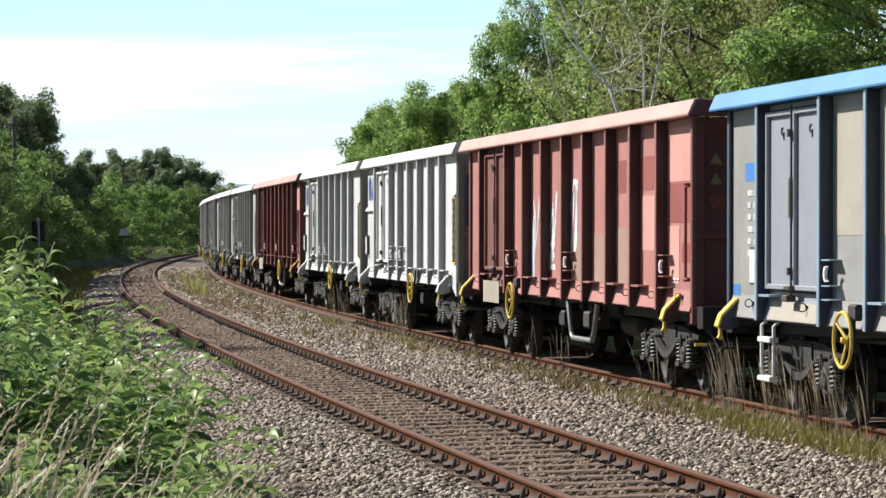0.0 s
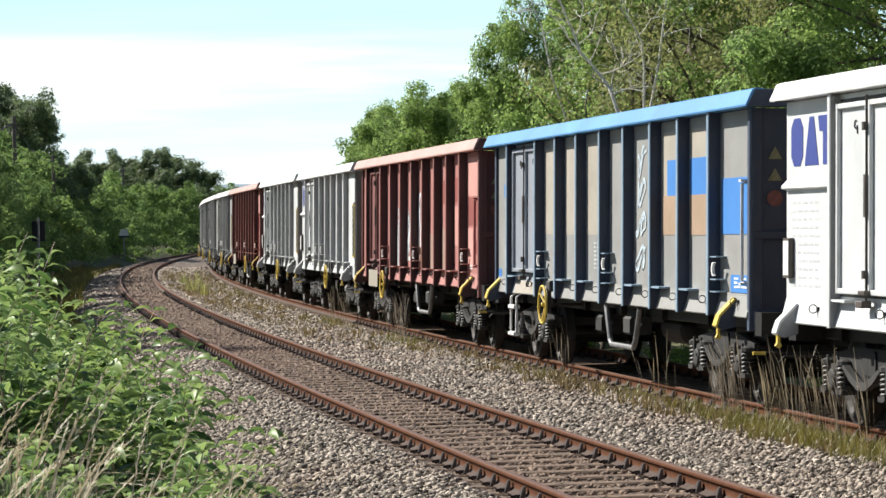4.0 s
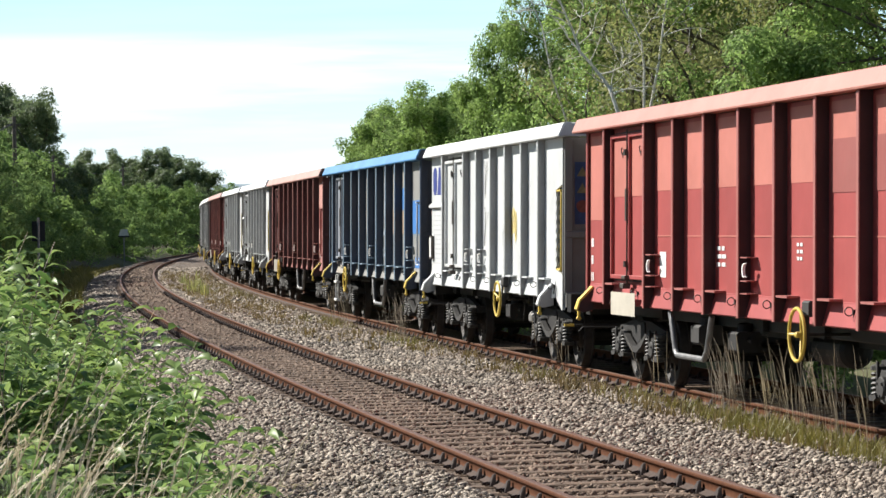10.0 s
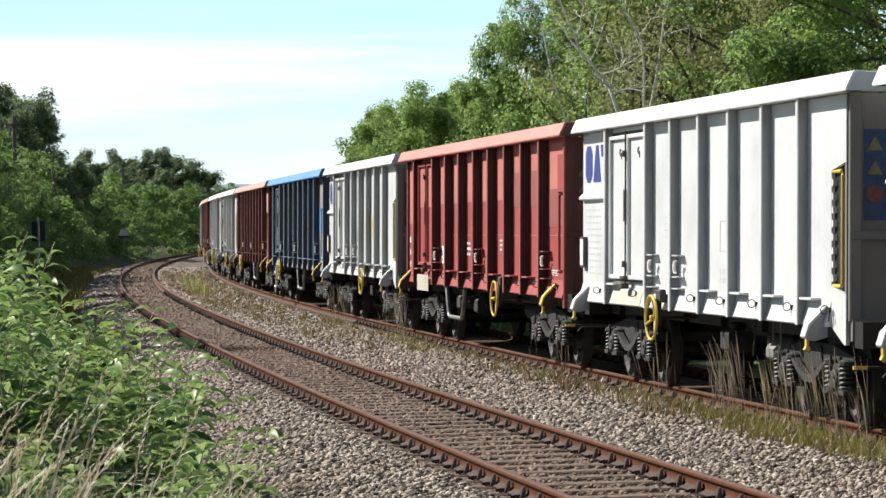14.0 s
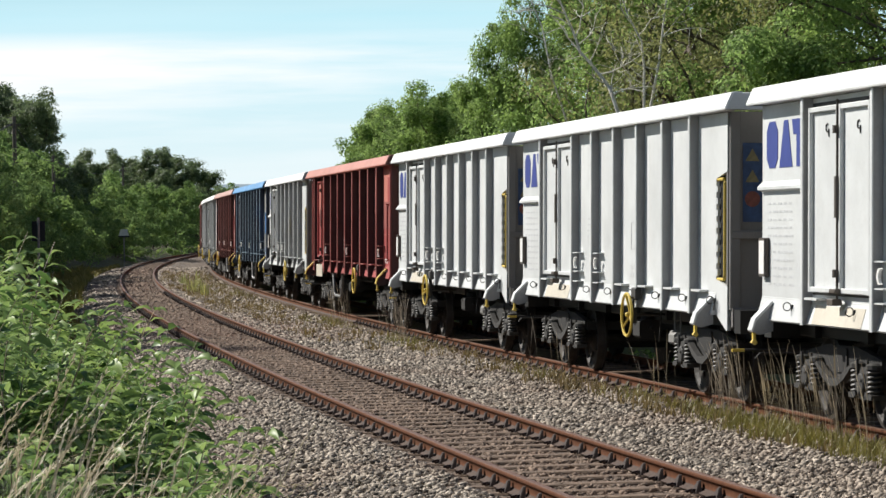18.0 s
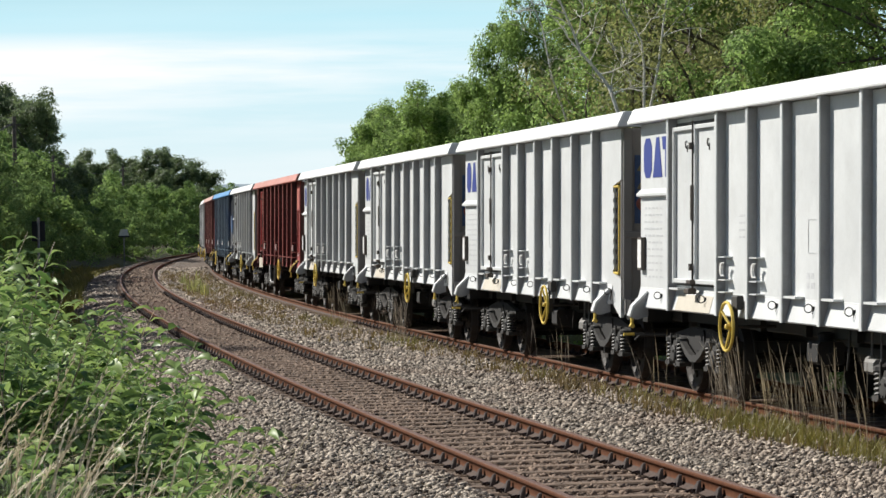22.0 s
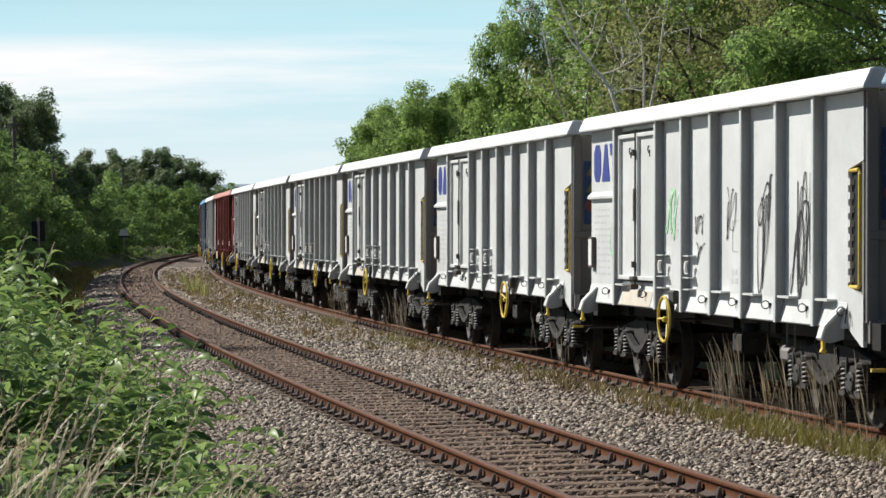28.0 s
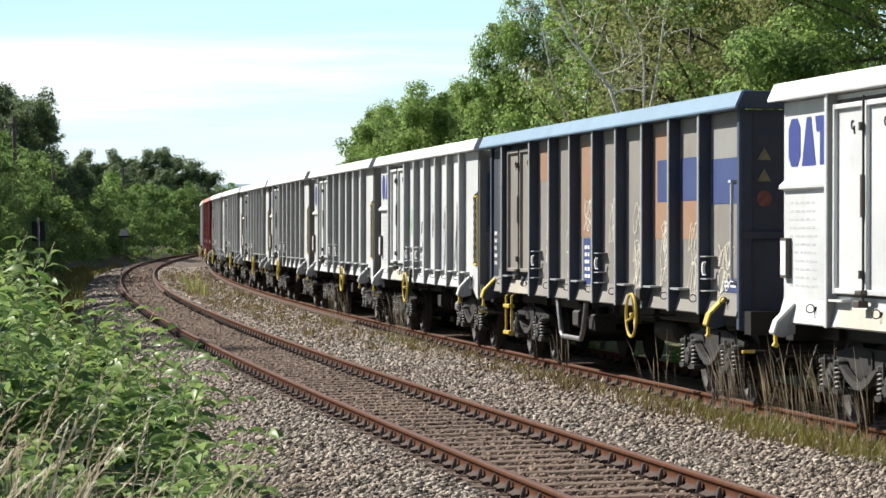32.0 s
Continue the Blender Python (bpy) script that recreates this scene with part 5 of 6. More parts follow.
# marks that set single white wagons apart
_y = RIBY - 0.12
_w2, _w9 = WAGONS[11][0], WAGONS[18][0]
scrawl(_w2, "short", 121, 5.6, 2.5, 0.4, 0.7, "spray_black", _y, 1, 0.009)
scrawl(_w2, "short", 122, 5.55, 1.65, 0.4, 0.75, "spray_black", _y, 1, 0.009)
scrawl(_w2, "short", 123, 7.8, 1.85, 0.7, 0.5, "spray_yellow", _y, 3, 0.075)
scrawl(_w2, "short", 124, 7.85, 1.75, 0.3, 0.5, "spray_yellow", _y, 2, 0.07)
for _i, (_u, _z, _w, _h, _m, _l, _r0) in enumerate(((1.35, 1.55, 0.5, 0.8, "spray_green", 1, 0.022), (2.5, 1.9, 0.6, 0.55, "spray_green", 2, 0.022), (4.35, 1.85, 0.55, 0.65, "spray_green", 2, 0.022), (5.65, 1.95, 0.45, 0.25, "spray_black", 2, 0.011), (5.7, 1.6, 0.4, 0.25, "spray_black", 1, 0.011),
                                                     (6.95, 1.9, 0.5, 0.6, "spray_black", 2, 0.011), (8.25, 1.3, 0.6, 1.35, "spray_black", 2, 0.014), (8.35, 2.0, 0.5, 0.6, "spray_black", 1, 0.012), (9.55, 1.2, 0.75, 1.1, "spray_black", 4, 0.015), (9.7, 1.35, 0.5, 1.25, "spray_black", 2, 0.013))):
    scrawl(_w9, "short", 130 + _i, _u, _z, _w, _h, _m, _y + 0.002, _l, _r0)
for _n in (13, 14, 15, 16, 18, 20):
    foot_plate(WAGONS[_n][0], "short", 2.2, 3.75, "cream")

# ---- trees, bushes, grass ----


def leaf_cloud(rng, centres, radii, count, size, long=1.5, droop=0.3, small=False):
    """Leaves that lie like shingles on many small clumps: folded blades, or plain pointed ones where they are small."""
    centres, radii = np.asarray(centres, float), np.asarray(radii, float)
    pick = rng.integers(0, len(centres), count)
    d = rng.normal(size=(count, 3))
    d[:, 2] += 0.25
    d /= np.linalg.norm(d, axis=1)[:, None]
    rad = rng.uniform(0.35, 1.0, count) ** 0.5
    p = centres[pick] + d * radii[pick] * rad[:, None]
    nor = d * 0.8 + rng.normal(size=(count, 3)) * 0.42 + np.array([0, 0, 0.45])
    nor /= np.linalg.norm(nor, axis=1)[:, None]
    ax = d * 0.5 + rng.normal(size=(count, 3)) * 0.8
    ax[:, 2] -= droop
    side = np.cross(ax, nor)
    side /= np.linalg.norm(side, axis=1)[:, None] + 1e-9
    ax = np.cross(nor, side)
    s = size * rng.uniform(0.6, 1.35, count)[:, None]
    a = p - ax * s * long / 2
    b = p + side * s * 0.42 + nor * s * 0.1
    c = p + ax * s * long / 2 - nor * s * 0.12
    e = p - side * s * 0.42 + nor * s * 0.1
    if small:
        v = np.stack([a + side * s * 0.45, a - side * s * 0.45, c], 1).reshape(-1, 3)
        return v, np.arange(count * 3).reshape(-1, 3)
    v = np.stack([a, b, c, e], 1).reshape(-1, 3)
    i = np.arange(count) * 4
    f = np.concatenate([np.stack([i, i + 1, i + 2], -1), np.stack([i, i + 2, i + 3], -1)], 0)
    return v, f


def grow(rng, height, spread, lean=(0, 0), bare=0.3, levels=3):
    """Limbs of a tree: lists of (points, radius at foot, radius at tip), and the clump centres at the tips."""
    limbs, tips = [], []
    top = np.array([lean[0], lean[1], height * 0.82])
    trunk = [np.array([0, 0, -0.3])]
    for i in range(1, 7):
        f = i / 6
        trunk.append(top * f + rng.normal(size=3) * 0.03 * height * (1 if i < 6 else 0.3) * np.array([1, 1, 0.2]))
    r0 = 0.016 * height
    limbs.append((trunk, r0, r0 * 0.25))

    def branch(p, d, length, r, level):
        pts = [p]
        for i in range(3):
            d = d + rng.normal(size=3) * 0.22 + np.array([0, 0, 0.1])
            d /= np.linalg.norm(d)
            pts.append(pts[-1] + d * length / 3)
        limbs.append((pts, r, r * 0.35))
        tips.extend(pts[2:] if level else pts[1:])
        if level == 0:
            return
        for k in range(rng.integers(3, 5)):
            q = pts[rng.integers(1, 4)]
            w = d * 0.55 + rng.normal(size=3) * 0.62
            branch(q, w / np.linalg.norm(w), length * rng.uniform(0.5, 0.75), r * 0.5, level - 1)

    n = 9
    for i in range(n):
        f = bare + (1 - bare) * (i + rng.uniform(0, 0.7)) / n
        j = min(5, int(f * 6))
        p = trunk[j] + (trunk[j + 1] - trunk[j]) * (f * 6 - j)
        a = i * 2.4 + rng.uniform(-0.4, 0.4)
        up = 0.25 + 0.7 * f
        d = np.array([math.cos(a), math.sin(a), up])
        branch(p, d / np.linalg.norm(d), spread * (1.05 - 0.55 * f) * rng.uniform(0.7, 1.1), r0 * 0.45, levels - 1)
    tips.append(trunk[-1])
    return limbs, np.array(tips)


def tree_meshes(seed, height, spread, leaves, size, bare=0.3, clump=0.8, levels=2, droop=0.3, share=0.6):
    rng = np.random.default_rng(seed)
    limbs, tips = grow(rng, height, spread, rng.normal(size=2) * 0.06 * height, bare, levels)
    g = G()
    for pts, r, re in limbs:
        if r > 0.024:
            g.tube(pts, r, 6 if r > 0.06 else 4, re)
    wood = quick_mesh_from(g, "trunk")
    keep = rng.uniform(0, 1, len(tips)) < share
    tips = tips[keep]
    rad = rng.uniform(0.45, 1.25, (len(tips), 1)) * clump * np.array([[1.1, 1.1, 0.75]])
    v, f = leaf_cloud(rng, tips, rad, leaves, size, 1.5, droop, True)
    return wood, quick_mesh("crown", v, f)


def quick_mesh_from(g, name):
    me = bpy.data.meshes.new(name)
    me.from_pydata(g.v, [], g.f)
    me.materials.append(None)
    return me


def plant(name, meshes, at, leaf, wood, label, category, group, scale=1.0):
    root = tagged(new(name), label, category, group)
    root.matrix_basis = at @ Matrix.Diagonal((scale, scale, scale, 1))
    part("trunk", meshes[0], M[wood], root)
    part("crown", meshes[1], M[leaf], root)
    return root


def spot(s, o, turn=0.0, sink=0.0):
    x, y, th = along(s, o)
    return Matrix.Translation((float(x), float(y), float(ground_z(s, o)) - sink)) @ Matrix.Rotation(turn, 4, "Z")


TREES = [tree_meshes(11, 11.0, 4.2, 56000, 0.085, 0.1, 0.66, 3), tree_meshes(12, 10.0, 4.0, 54000, 0.08, 0.08, 0.66, 3), tree_meshes(13, 9.0, 3.5, 50000, 0.078, 0.08, 0.62, 3)]
NEAR_TREE = tree_meshes(16, 11.0, 4.2, 110000, 0.06, 0.06, 0.62, 3, share=0.42)
MID_TREES = [tree_meshes(17, 10.0, 4.0, 34000, 0.115, 0.08, 0.72, 3, share=0.85), tree_meshes(18, 9.0, 3.6, 32000, 0.11, 0.08, 0.7, 3, share=0.85)]
FAR_TREES = [tree_meshes(14, 10.5, 4.4, 26000, 0.15, 0.05, 0.8, 3, share=0.8), tree_meshes(15, 9.5, 4.4, 26000, 0.15, 0.05, 0.8, 3, share=0.8)]
BUSHES = [tree_meshes(21, 3.6, 2.3, 5500, 0.115, 0.03, 0.5, 2), tree_meshes(22, 3.0, 2.2, 5000, 0.11, 0.03, 0.5, 2), tree_meshes(23, 4.4, 2.0, 5500, 0.115, 0.03, 0.5, 2)]
FINE_BUSHES = [tree_meshes(24, 3.6, 2.3, 20000, 0.058, 0.03, 0.5, 2), tree_meshes(25, 3.0, 2.2, 18000, 0.055, 0.03, 0.5, 2), tree_meshes(26, 4.4, 2.0, 20000, 0.058, 0.03, 0.5, 2)]
_r = random.Random(5)


def ground_spot(x, y, turn=0.0, sink=0.0):
    """A place on the ground by world x and y."""
    i = int(np.argmin((X_TAB - x) ** 2 + (Y_TAB - y) ** 2))
    th = TH_TAB[i]
    o = -(math.cos(th) * (x - X_TAB[i]) + math.sin(th) * (y - Y_TAB[i]))
    return Matrix.Translation((x, y, float(ground_z(S_TAB[i], o)) - sink)) @ Matrix.Rotation(turn, 4, "Z")


# the belt of trees behind the train
# place along the track, to its side, model, height in metres
BELT = [(17, -15.0, 1, 12.5), (31, -17.5, 2, 12.5), (23, -16.0, 0, 12.5), (44, -16, 1, 11.5), (40, -18, 0, 12.5), (51, -17, 0, 10.6), (47, -12, 2, 10.2), (53, -13, 1, 10.0), (62, -12.2, 0, 8.8), (64, -11, 2, 7.7),
        (68, -10.8, 1, 7.4), (73, -11.9, 0, 7.7), (77, -10.5, 2, 7.6), (81, -11.5, 1, 7.8), (86, -10.5, 0, 7.6), (90, -12, 2, 7.9), (95, -11.8, 1, 7.3), (100, -12.5, 1, 7.4), (105, -12.3, 2, 7.2),
        (110, -13, 2, 7.9), (115, -13, 1, 7.2), (121, -13.3, 0, 7.0), (131, -14.2, 1, 6.6), (142, -15, 2, 6.0), (153, -16, 1, 5.6), (165, -17, 2, 5.2)]


def tall(meshes):
    return max(v.co.z for v in meshes[1].vertices)


TALL = [tall(m) for m in TREES]
for s, o, i, h in BELT:
    kit = NEAR_TREE if s < 35 else TREES[i] if s < 98 else MID_TREES[i % 2]
    plant("tree", kit, spot(s, o, _r.uniform(0, 6)), "leaf_tree", "bark", "leafy green broadleaf tree in full summer leaf behind the railway", "tree", "belt of trees behind the track", h / tall(kit))
narrow = plant("tree", TREES[2], spot(58.5, -11.3, 2.0), "leaf_tree", "bark", "slender green broadleaf tree behind the railway", "tree", "belt of trees behind the track", 10.6 / TALL[2])
narrow.matrix_basis = narrow.matrix_basis @ Matrix.Diagonal((0.62, 0.62, 1, 1))
# the thin, half-dead trees among them
_bare = [tree_meshes(31, 10.0, 3.4, 15000, 0.06, 0.12, 0.8, 3), tree_meshes(32, 9.5, 3.0, 13000, 0.06, 0.12, 0.8, 3)]
for s, o, i, k in ((34, -11.5, 0, 1.1), (29, -11.8, 1, 1.15), (38.5, -12.0, 1, 1.05)):
    plant("dead_tree", _bare[i], spot(s, o, _r.uniform(0, 6)), "leaf_brown", "bark", "thin brownish half-dead tree", "tree", "dying trees", k)


def snag_mesh(seed, path, r):
    """A dead trunk that follows a crooked path, with thin crooked limbs on its upper half."""
    rng = np.random.default_rng(seed)
    g = G()
    pts = [np.array([x, 0.15 * math.sin(z * 1.7 + seed), z]) for x, z in path]
    g.tube(pts, r, 7, r * 0.3)

    def limb(p, d, length, rad, level):
        line = [p]
        for i in range(5):
            d = d + rng.normal(size=3) * 0.28 + np.array([0, 0, 0.06])
            d = d / np.linalg.norm(d)
            line.append(line[-1] + d * length / 5)
        g.tube(line, rad, 5, rad * 0.3)
        for k in range(3 if level else 0):
            w = d + rng.normal(size=3) * 0.7
            limb(line[int(rng.integers(2, 5))], w / np.linalg.norm(w), length * 0.5, rad * 0.55, level - 1)
    for j in range(2, len(pts)):
        for k in range(2):
            w = np.array([rng.choice((-1, 1)) * rng.uniform(0.6, 1.0), rng.uniform(-0.5, 0.2), rng.uniform(0.0, 0.7)])
            limb(pts[j] + (pts[j - 1] - pts[j]) * rng.uniform(0, 0.8), w / np.linalg.norm(w), rng.uniform(0.7, 1.3), r * 0.36, 1)
    return quick_mesh_from(g, "snag")


SNAGS = ((30.0, 0.33, 0.052, ((0, -0.3), (-0.68, 5.1), (-0.87, 5.7), (-1.2, 6.15), (-1.5, 6.5), (-1.65, 6.95), (-1.85, 7.4), (-2.1, 8.0))),
         (30.0, 0.22, 0.036, ((0, -0.3), (0.0, 5.1), (0.02, 6.1), (-0.04, 6.7), (-0.33, 7.25), (-0.55, 7.9))),
         (30.0, 0.33, 0.04, ((0, -0.3), (0.05, 5.3), (0.22, 6.2), (0.3, 6.85), (0.38, 7.5), (0.6, 8.2))),
         (38.0, 0.0, 0.035, ((0, -0.3), (0.1, 5.2), (-0.3, 6.4), (-0.5, 7.6), (-0.9, 8.6))))
for n, (s, dx, r, path) in enumerate(SNAGS):
    x, y, _ = along(s, -9.3)
    ob = part("bare_snag", snag_mesh(60 + n, path, r), M["pale_bark"], None, at=Matrix.Translation((float(x) + dx, float(y), float(ground_z(s, -9.3)))))
    tagged(ob, "bleached bare dead tree with crooked limbs", "dead tree", "dead trees behind the track")
# shrubs at the foot of the belt
for j in range(24):
    s = -10 + j * 7.6
    plant("shrub", BUSHES[j % 3], spot(s + _r.uniform(-2, 2), -7.9 - _r.uniform(0, 0.7), _r.uniform(0, 6)), "leaf_tree", "bark", "green shrub at the foot of the trees", "shrub", "shrubs behind the track", _r.uniform(0.62, 0.8))
# the hedge on the bank
for j in range(46):
    s = 30 + j * 4.4
    for row in range(3):
        if row == 2 and j % 2:
            continue
        o = (6.9 if s < 205 else 6.3) + row * 2.5 + _r.uniform(-0.35, 0.35)
        k = _r.uniform(0.9, 1.1) * (0.95, 1.3, 1.5)[row] * (1.07 if 100 < s < 205 else 1.0) * (1.22 if s < 110 else 1.06)
        kit = FINE_BUSHES if s < 112 else BUSHES
        plant("hedge_shrub", kit[_r.randrange(3)], spot(s + _r.uniform(-1, 1), o, _r.uniform(0, 6), 0.3), "leaf_hedge", "bark", "dark green shrub of the overgrown railway bank", "shrub", "hedge on the bank", k)
for j in range(16):
    s = 236 + j * 6.5
    plant("hedge_shrub", BUSHES[j % 3], spot(s, 6.5 + _r.uniform(-1, 2), _r.uniform(0, 6), 0.3), "leaf_hedge", "bark", "dark green shrub of the overgrown railway bank", "shrub", "hedge on the bank", _r.uniform(1.3, 1.7))
# tall trees beyond the hedge: world x, y, model, height
for x, y, i, h in ((-31.2, 210, 0, 10.8), (-32.6, 215, 1, 12.2), (-33.8, 220, 2, 11.6), (-35.4, 212, 1, 10.4), (-41, 322, 2, 8.6), (-37.5, 330, 1, 8.8), (-34.5, 326, 0, 8.6), (-31.6, 330, 2, 9.8), (-28.8, 334, 1, 9.2), (-45, 326, 1, 8.8), (-49, 330, 0, 8.6), (-33, 345, 1, 9.6), (-40, 300, 0, 7.4), (-36, 305, 1, 7.7), (-31, 308, 0, 7.6), (-27, 312, 1, 7.0), (-45, 298, 1, 7.6)):
    kit = MID_TREES if y < 250 else FAR_TREES
    i = i % len(kit)
    plant("tree", kit[i], ground_spot(x, y, _r.uniform(0, 6), 0.4), "leaf_tree_dark", "bark", "dark green broadleaf tree beyond the hedge", "tree", "far trees on the bank", (1.08 if y > 290 else 1.0) * h / tall(kit[i]))
plant("tree", MID_TREES[0], ground_spot(-28.9, 216, 1.3, 0.4), "leaf_tree_dark", "bark", "dark green broadleaf tree beyond the hedge", "tree", "far trees on the bank", 7.7 / tall(MID_TREES[0]))


def stem_shrub(seed, height, width, stems, size):
    """Tall leafy stems that lean outwards; whorls of broad pointed leaves, each folded along its rib and drooping at the tip."""
    rng = np.random.default_rng(seed)
    g = G()
    at, out, big = [], [], []
    for i in range(stems):
        a, r = rng.uniform(0, 6.28), width * math.sqrt(rng.uniform(0, 1))
        b = np.array([r * math.cos(a), r * math.sin(a), -0.1])
        h = height * rng.uniform(0.55, 1.1)
        lean = np.array([math.cos(a), math.sin(a), 0]) * 0.25 * h + rng.normal(size=3) * 0.08 * h
        pts = [b + np.array([0, 0, h]) * f + lean * f * f for f in np.linspace(0, 1, 5)]
        g.tube(pts, 0.008, 4, 0.003)
        f, turn = 0.25, rng.uniform(0, 6.28)
        while f < 1.0:
            c = b + np.array([0, 0, h]) * f + lean * f * f
            for k in range(3):
                q = turn + k * 2.1 + rng.normal() * 0.3
                at.append(c), out.append((math.cos(q), math.sin(q), rng.uniform(0.0, 0.75))), big.append(size * (1.15 - 0.5 * f * f) * rng.uniform(0.75, 1.3))
            f += 0.08 / height * rng.uniform(0.8, 1.6)
            turn += 1.3
    p, d, z = np.array(at), np.array(out), np.array(big)[:, None]
    d /= np.linalg.norm(d, axis=1)[:, None]
    side = np.cross(d, np.array([0, 0, 1.0]) + rng.normal(size=d.shape) * 0.35)
    side /= np.linalg.norm(side, axis=1)[:, None]
    up = np.cross(side, d)
    rows = []
    for f, w, fall in ((0.1, 0.02, 0.0), (0.36, 0.155, 0.02), (0.68, 0.13, -0.13), (1.0, 0.0, -0.4)):
        m = p + d * z * f + np.array([0, 0, 1.0]) * z * fall
        rows += [m - side * z * w + up * z * w * 0.35, m, m + side * z * w + up * z * w * 0.35]
    v = np.stack(rows, 1).reshape(-1, 3)
    i = np.arange(len(p)) * 12
    f = np.concatenate([np.stack([i + 3 * j + e, i + 3 * j + e + 1, i + 3 * j + e + 4, i + 3 * j + e + 3], -1) for j in range(3) for e in (0, 1)], 0)
    return quick_mesh_from(g, "stem"), quick_mesh("foliage", v, f)


NEAR = [stem_shrub(41, 1.75, 0.6, 44, 0.3), stem_shrub(42, 1.5, 0.58, 40, 0.27), stem_shrub(43, 1.65, 0.6, 42, 0.25)]
EDGE_Y, EDGE_X = (12.5, 14, 17, 20, 24, 28, 34, 40, 48, 56), (-0.98, -1.04, -1.46, -1.92, -2.66, -3.45, -4.9, -6.3, -8.2, -9.8)
for j in range(34):
    y = 13.2 + 0.62 * j + 0.019 * j * j
    xe = float(np.interp(y, EDGE_Y, EDGE_X))
    for row in range(3):
        x = xe - 0.62 - row * 0.85 + _r.uniform(-0.15, 0.15)
        if x < -0.157 * y - 1.3 or (y < 18 and x < -0.118 * y):
            continue
        root = tagged(new("leafy_shrub"), "bright green leafy shrub with broad pointed leaves beside the track", "shrub", "shrubs along the near verge")
        k = _r.uniform(0.85, 1.1) * (0.86, 0.94, 0.92)[row] * (1 + min(13.0, max(0.0, y - 17)) * 0.011)
        root.matrix_basis = ground_spot(x, y + _r.uniform(-0.2, 0.2), _r.uniform(0, 6)) @ Matrix.Diagonal((k, k, k, 1))
        m = NEAR[(j + row) % 3]
        part("stem", m[0], M["stalk"], root)
        part("foliage", m[1], M["leaf_big"], root)


def blades(rng, x, y, z, h, w, bend, prof=(1.0, 0.9, 0.6, 0.1), swing=None):
    """Curved grass blades, three segments each."""
    k = len(x)
    a = rng.uniform(0, 2 * math.pi, k) if swing is None else rng.normal(swing, 0.8, k)
    d = np.stack([np.cos(a), np.sin(a), np.zeros(k)], -1)
    s = np.stack([-np.sin(a), np.cos(a), np.zeros(k)], -1)
    rows = []
    p = np.stack([x, y, z], -1)
    for f, ww in zip((0, 0.45, 0.8, 1.0), prof):
        c = p + d * (bend * h * f * f)[:, None] + np.array([0, 0, 1.0]) * (h * (f - 0.25 * bend * f * f))[:, None]
        rows += [c - s * (w * ww)[:, None] / 2, c + s * (w * ww)[:, None] / 2]
    v = np.stack(rows, 1).reshape(-1, 3)
    i = np.arange(k) * 8
    f = np.concatenate([np.stack([i + 2 * j, i + 2 * j + 1, i + 2 * j + 3, i + 2 * j + 2], -1) for j in range(3)], 0)
    return v, f


def grass_patch(name, seed, boxes, mat, label, h0, h1, w, bend, prof=(1.0, 0.9, 0.6, 0.1), swing=None):
    rng = np.random.default_rng(seed)
    s, o = [], []
    for s0, s1, o0, o1, k in boxes:
        c = rng.uniform(0, 1, (max(2, k // 14), 2)) * [s1 - s0, o1 - o0] + [s0, o0]
        q = c[rng.integers(0, len(c), k)] + rng.normal(size=(k, 2)) * [0.1, 0.07]
        s.append(q[:, 0]), o.append(q[:, 1])
    s, o = np.concatenate(s), np.concatenate(o)
    x, y, _ = along(s, o)
    k = len(s)
    v, f = blades(rng, x, y, ground_z(s, o) - 0.02, rng.uniform(h0, h1, k), np.full(k, w) * rng.uniform(0.6, 1.3, k), rng.uniform(0.05, bend, k), prof, swing)
    tagged(new(name, quick_mesh(name, v, f, M[mat])), label, "grass", kind="stuff")


grass_patch("tall_dry_grass", 51, [(-2.6, 1.0, -3.5, -3.3, 140), (-5.5, -2.4, -3.5, -3.3, 60), (3.6, 5.6, -3.5, -3.35, 12), (9.8, 11.4, -3.5, -3.3, 14), (24, 30, -3.45, -3.1, 60), (31, 36, -3.4, -3.1, 40)], "stalk", "tall dry grass stalks growing beside the far rail", 0.5, 1.12, 0.0075, 0.3, (0.45, 0.4, 1.4, 0.2), 2.6)
grass_patch("green_grass", 52, [(-6.5, 0.8, -3.55, -3.0, 2600), (0.8, 3.2, -3.5, -3.15, 330), (4.2, 6.0, -3.5, -3.1, 160), (9, 12, -3.45, -3.1, 120), (19, 27, -3.4, -2.9, 350), (30, 40, -3.4, -2.8, 350), (60, 100, -3.4, -2.4, 700)], "grass", "green and yellow grass tufts between the tracks", 0.06, 0.27, 0.009, 0.7)
grass_patch("verge_grass", 53, [(30, 75, 2.7, 4.9, 9000), (75, 160, 2.5, 4.9, 14000), (60, 130, 2.3, 3.4, 4000)], "grass", "rough grass verge along the bank", 0.15, 0.5, 0.035, 0.6)
grass_patch("withered_weeds", 58, [(-6, 22, -3.55, -2.9, 1600), (22, 45, -3.4, -1.7, 1200), (45, 75, -3.4, -1.3, 3500), (75, 120, -3.4, -1.1, 4500)], "dry_weed", "low withered weeds in the ballast between the tracks", 0.04, 0.22, 0.022, 0.7)


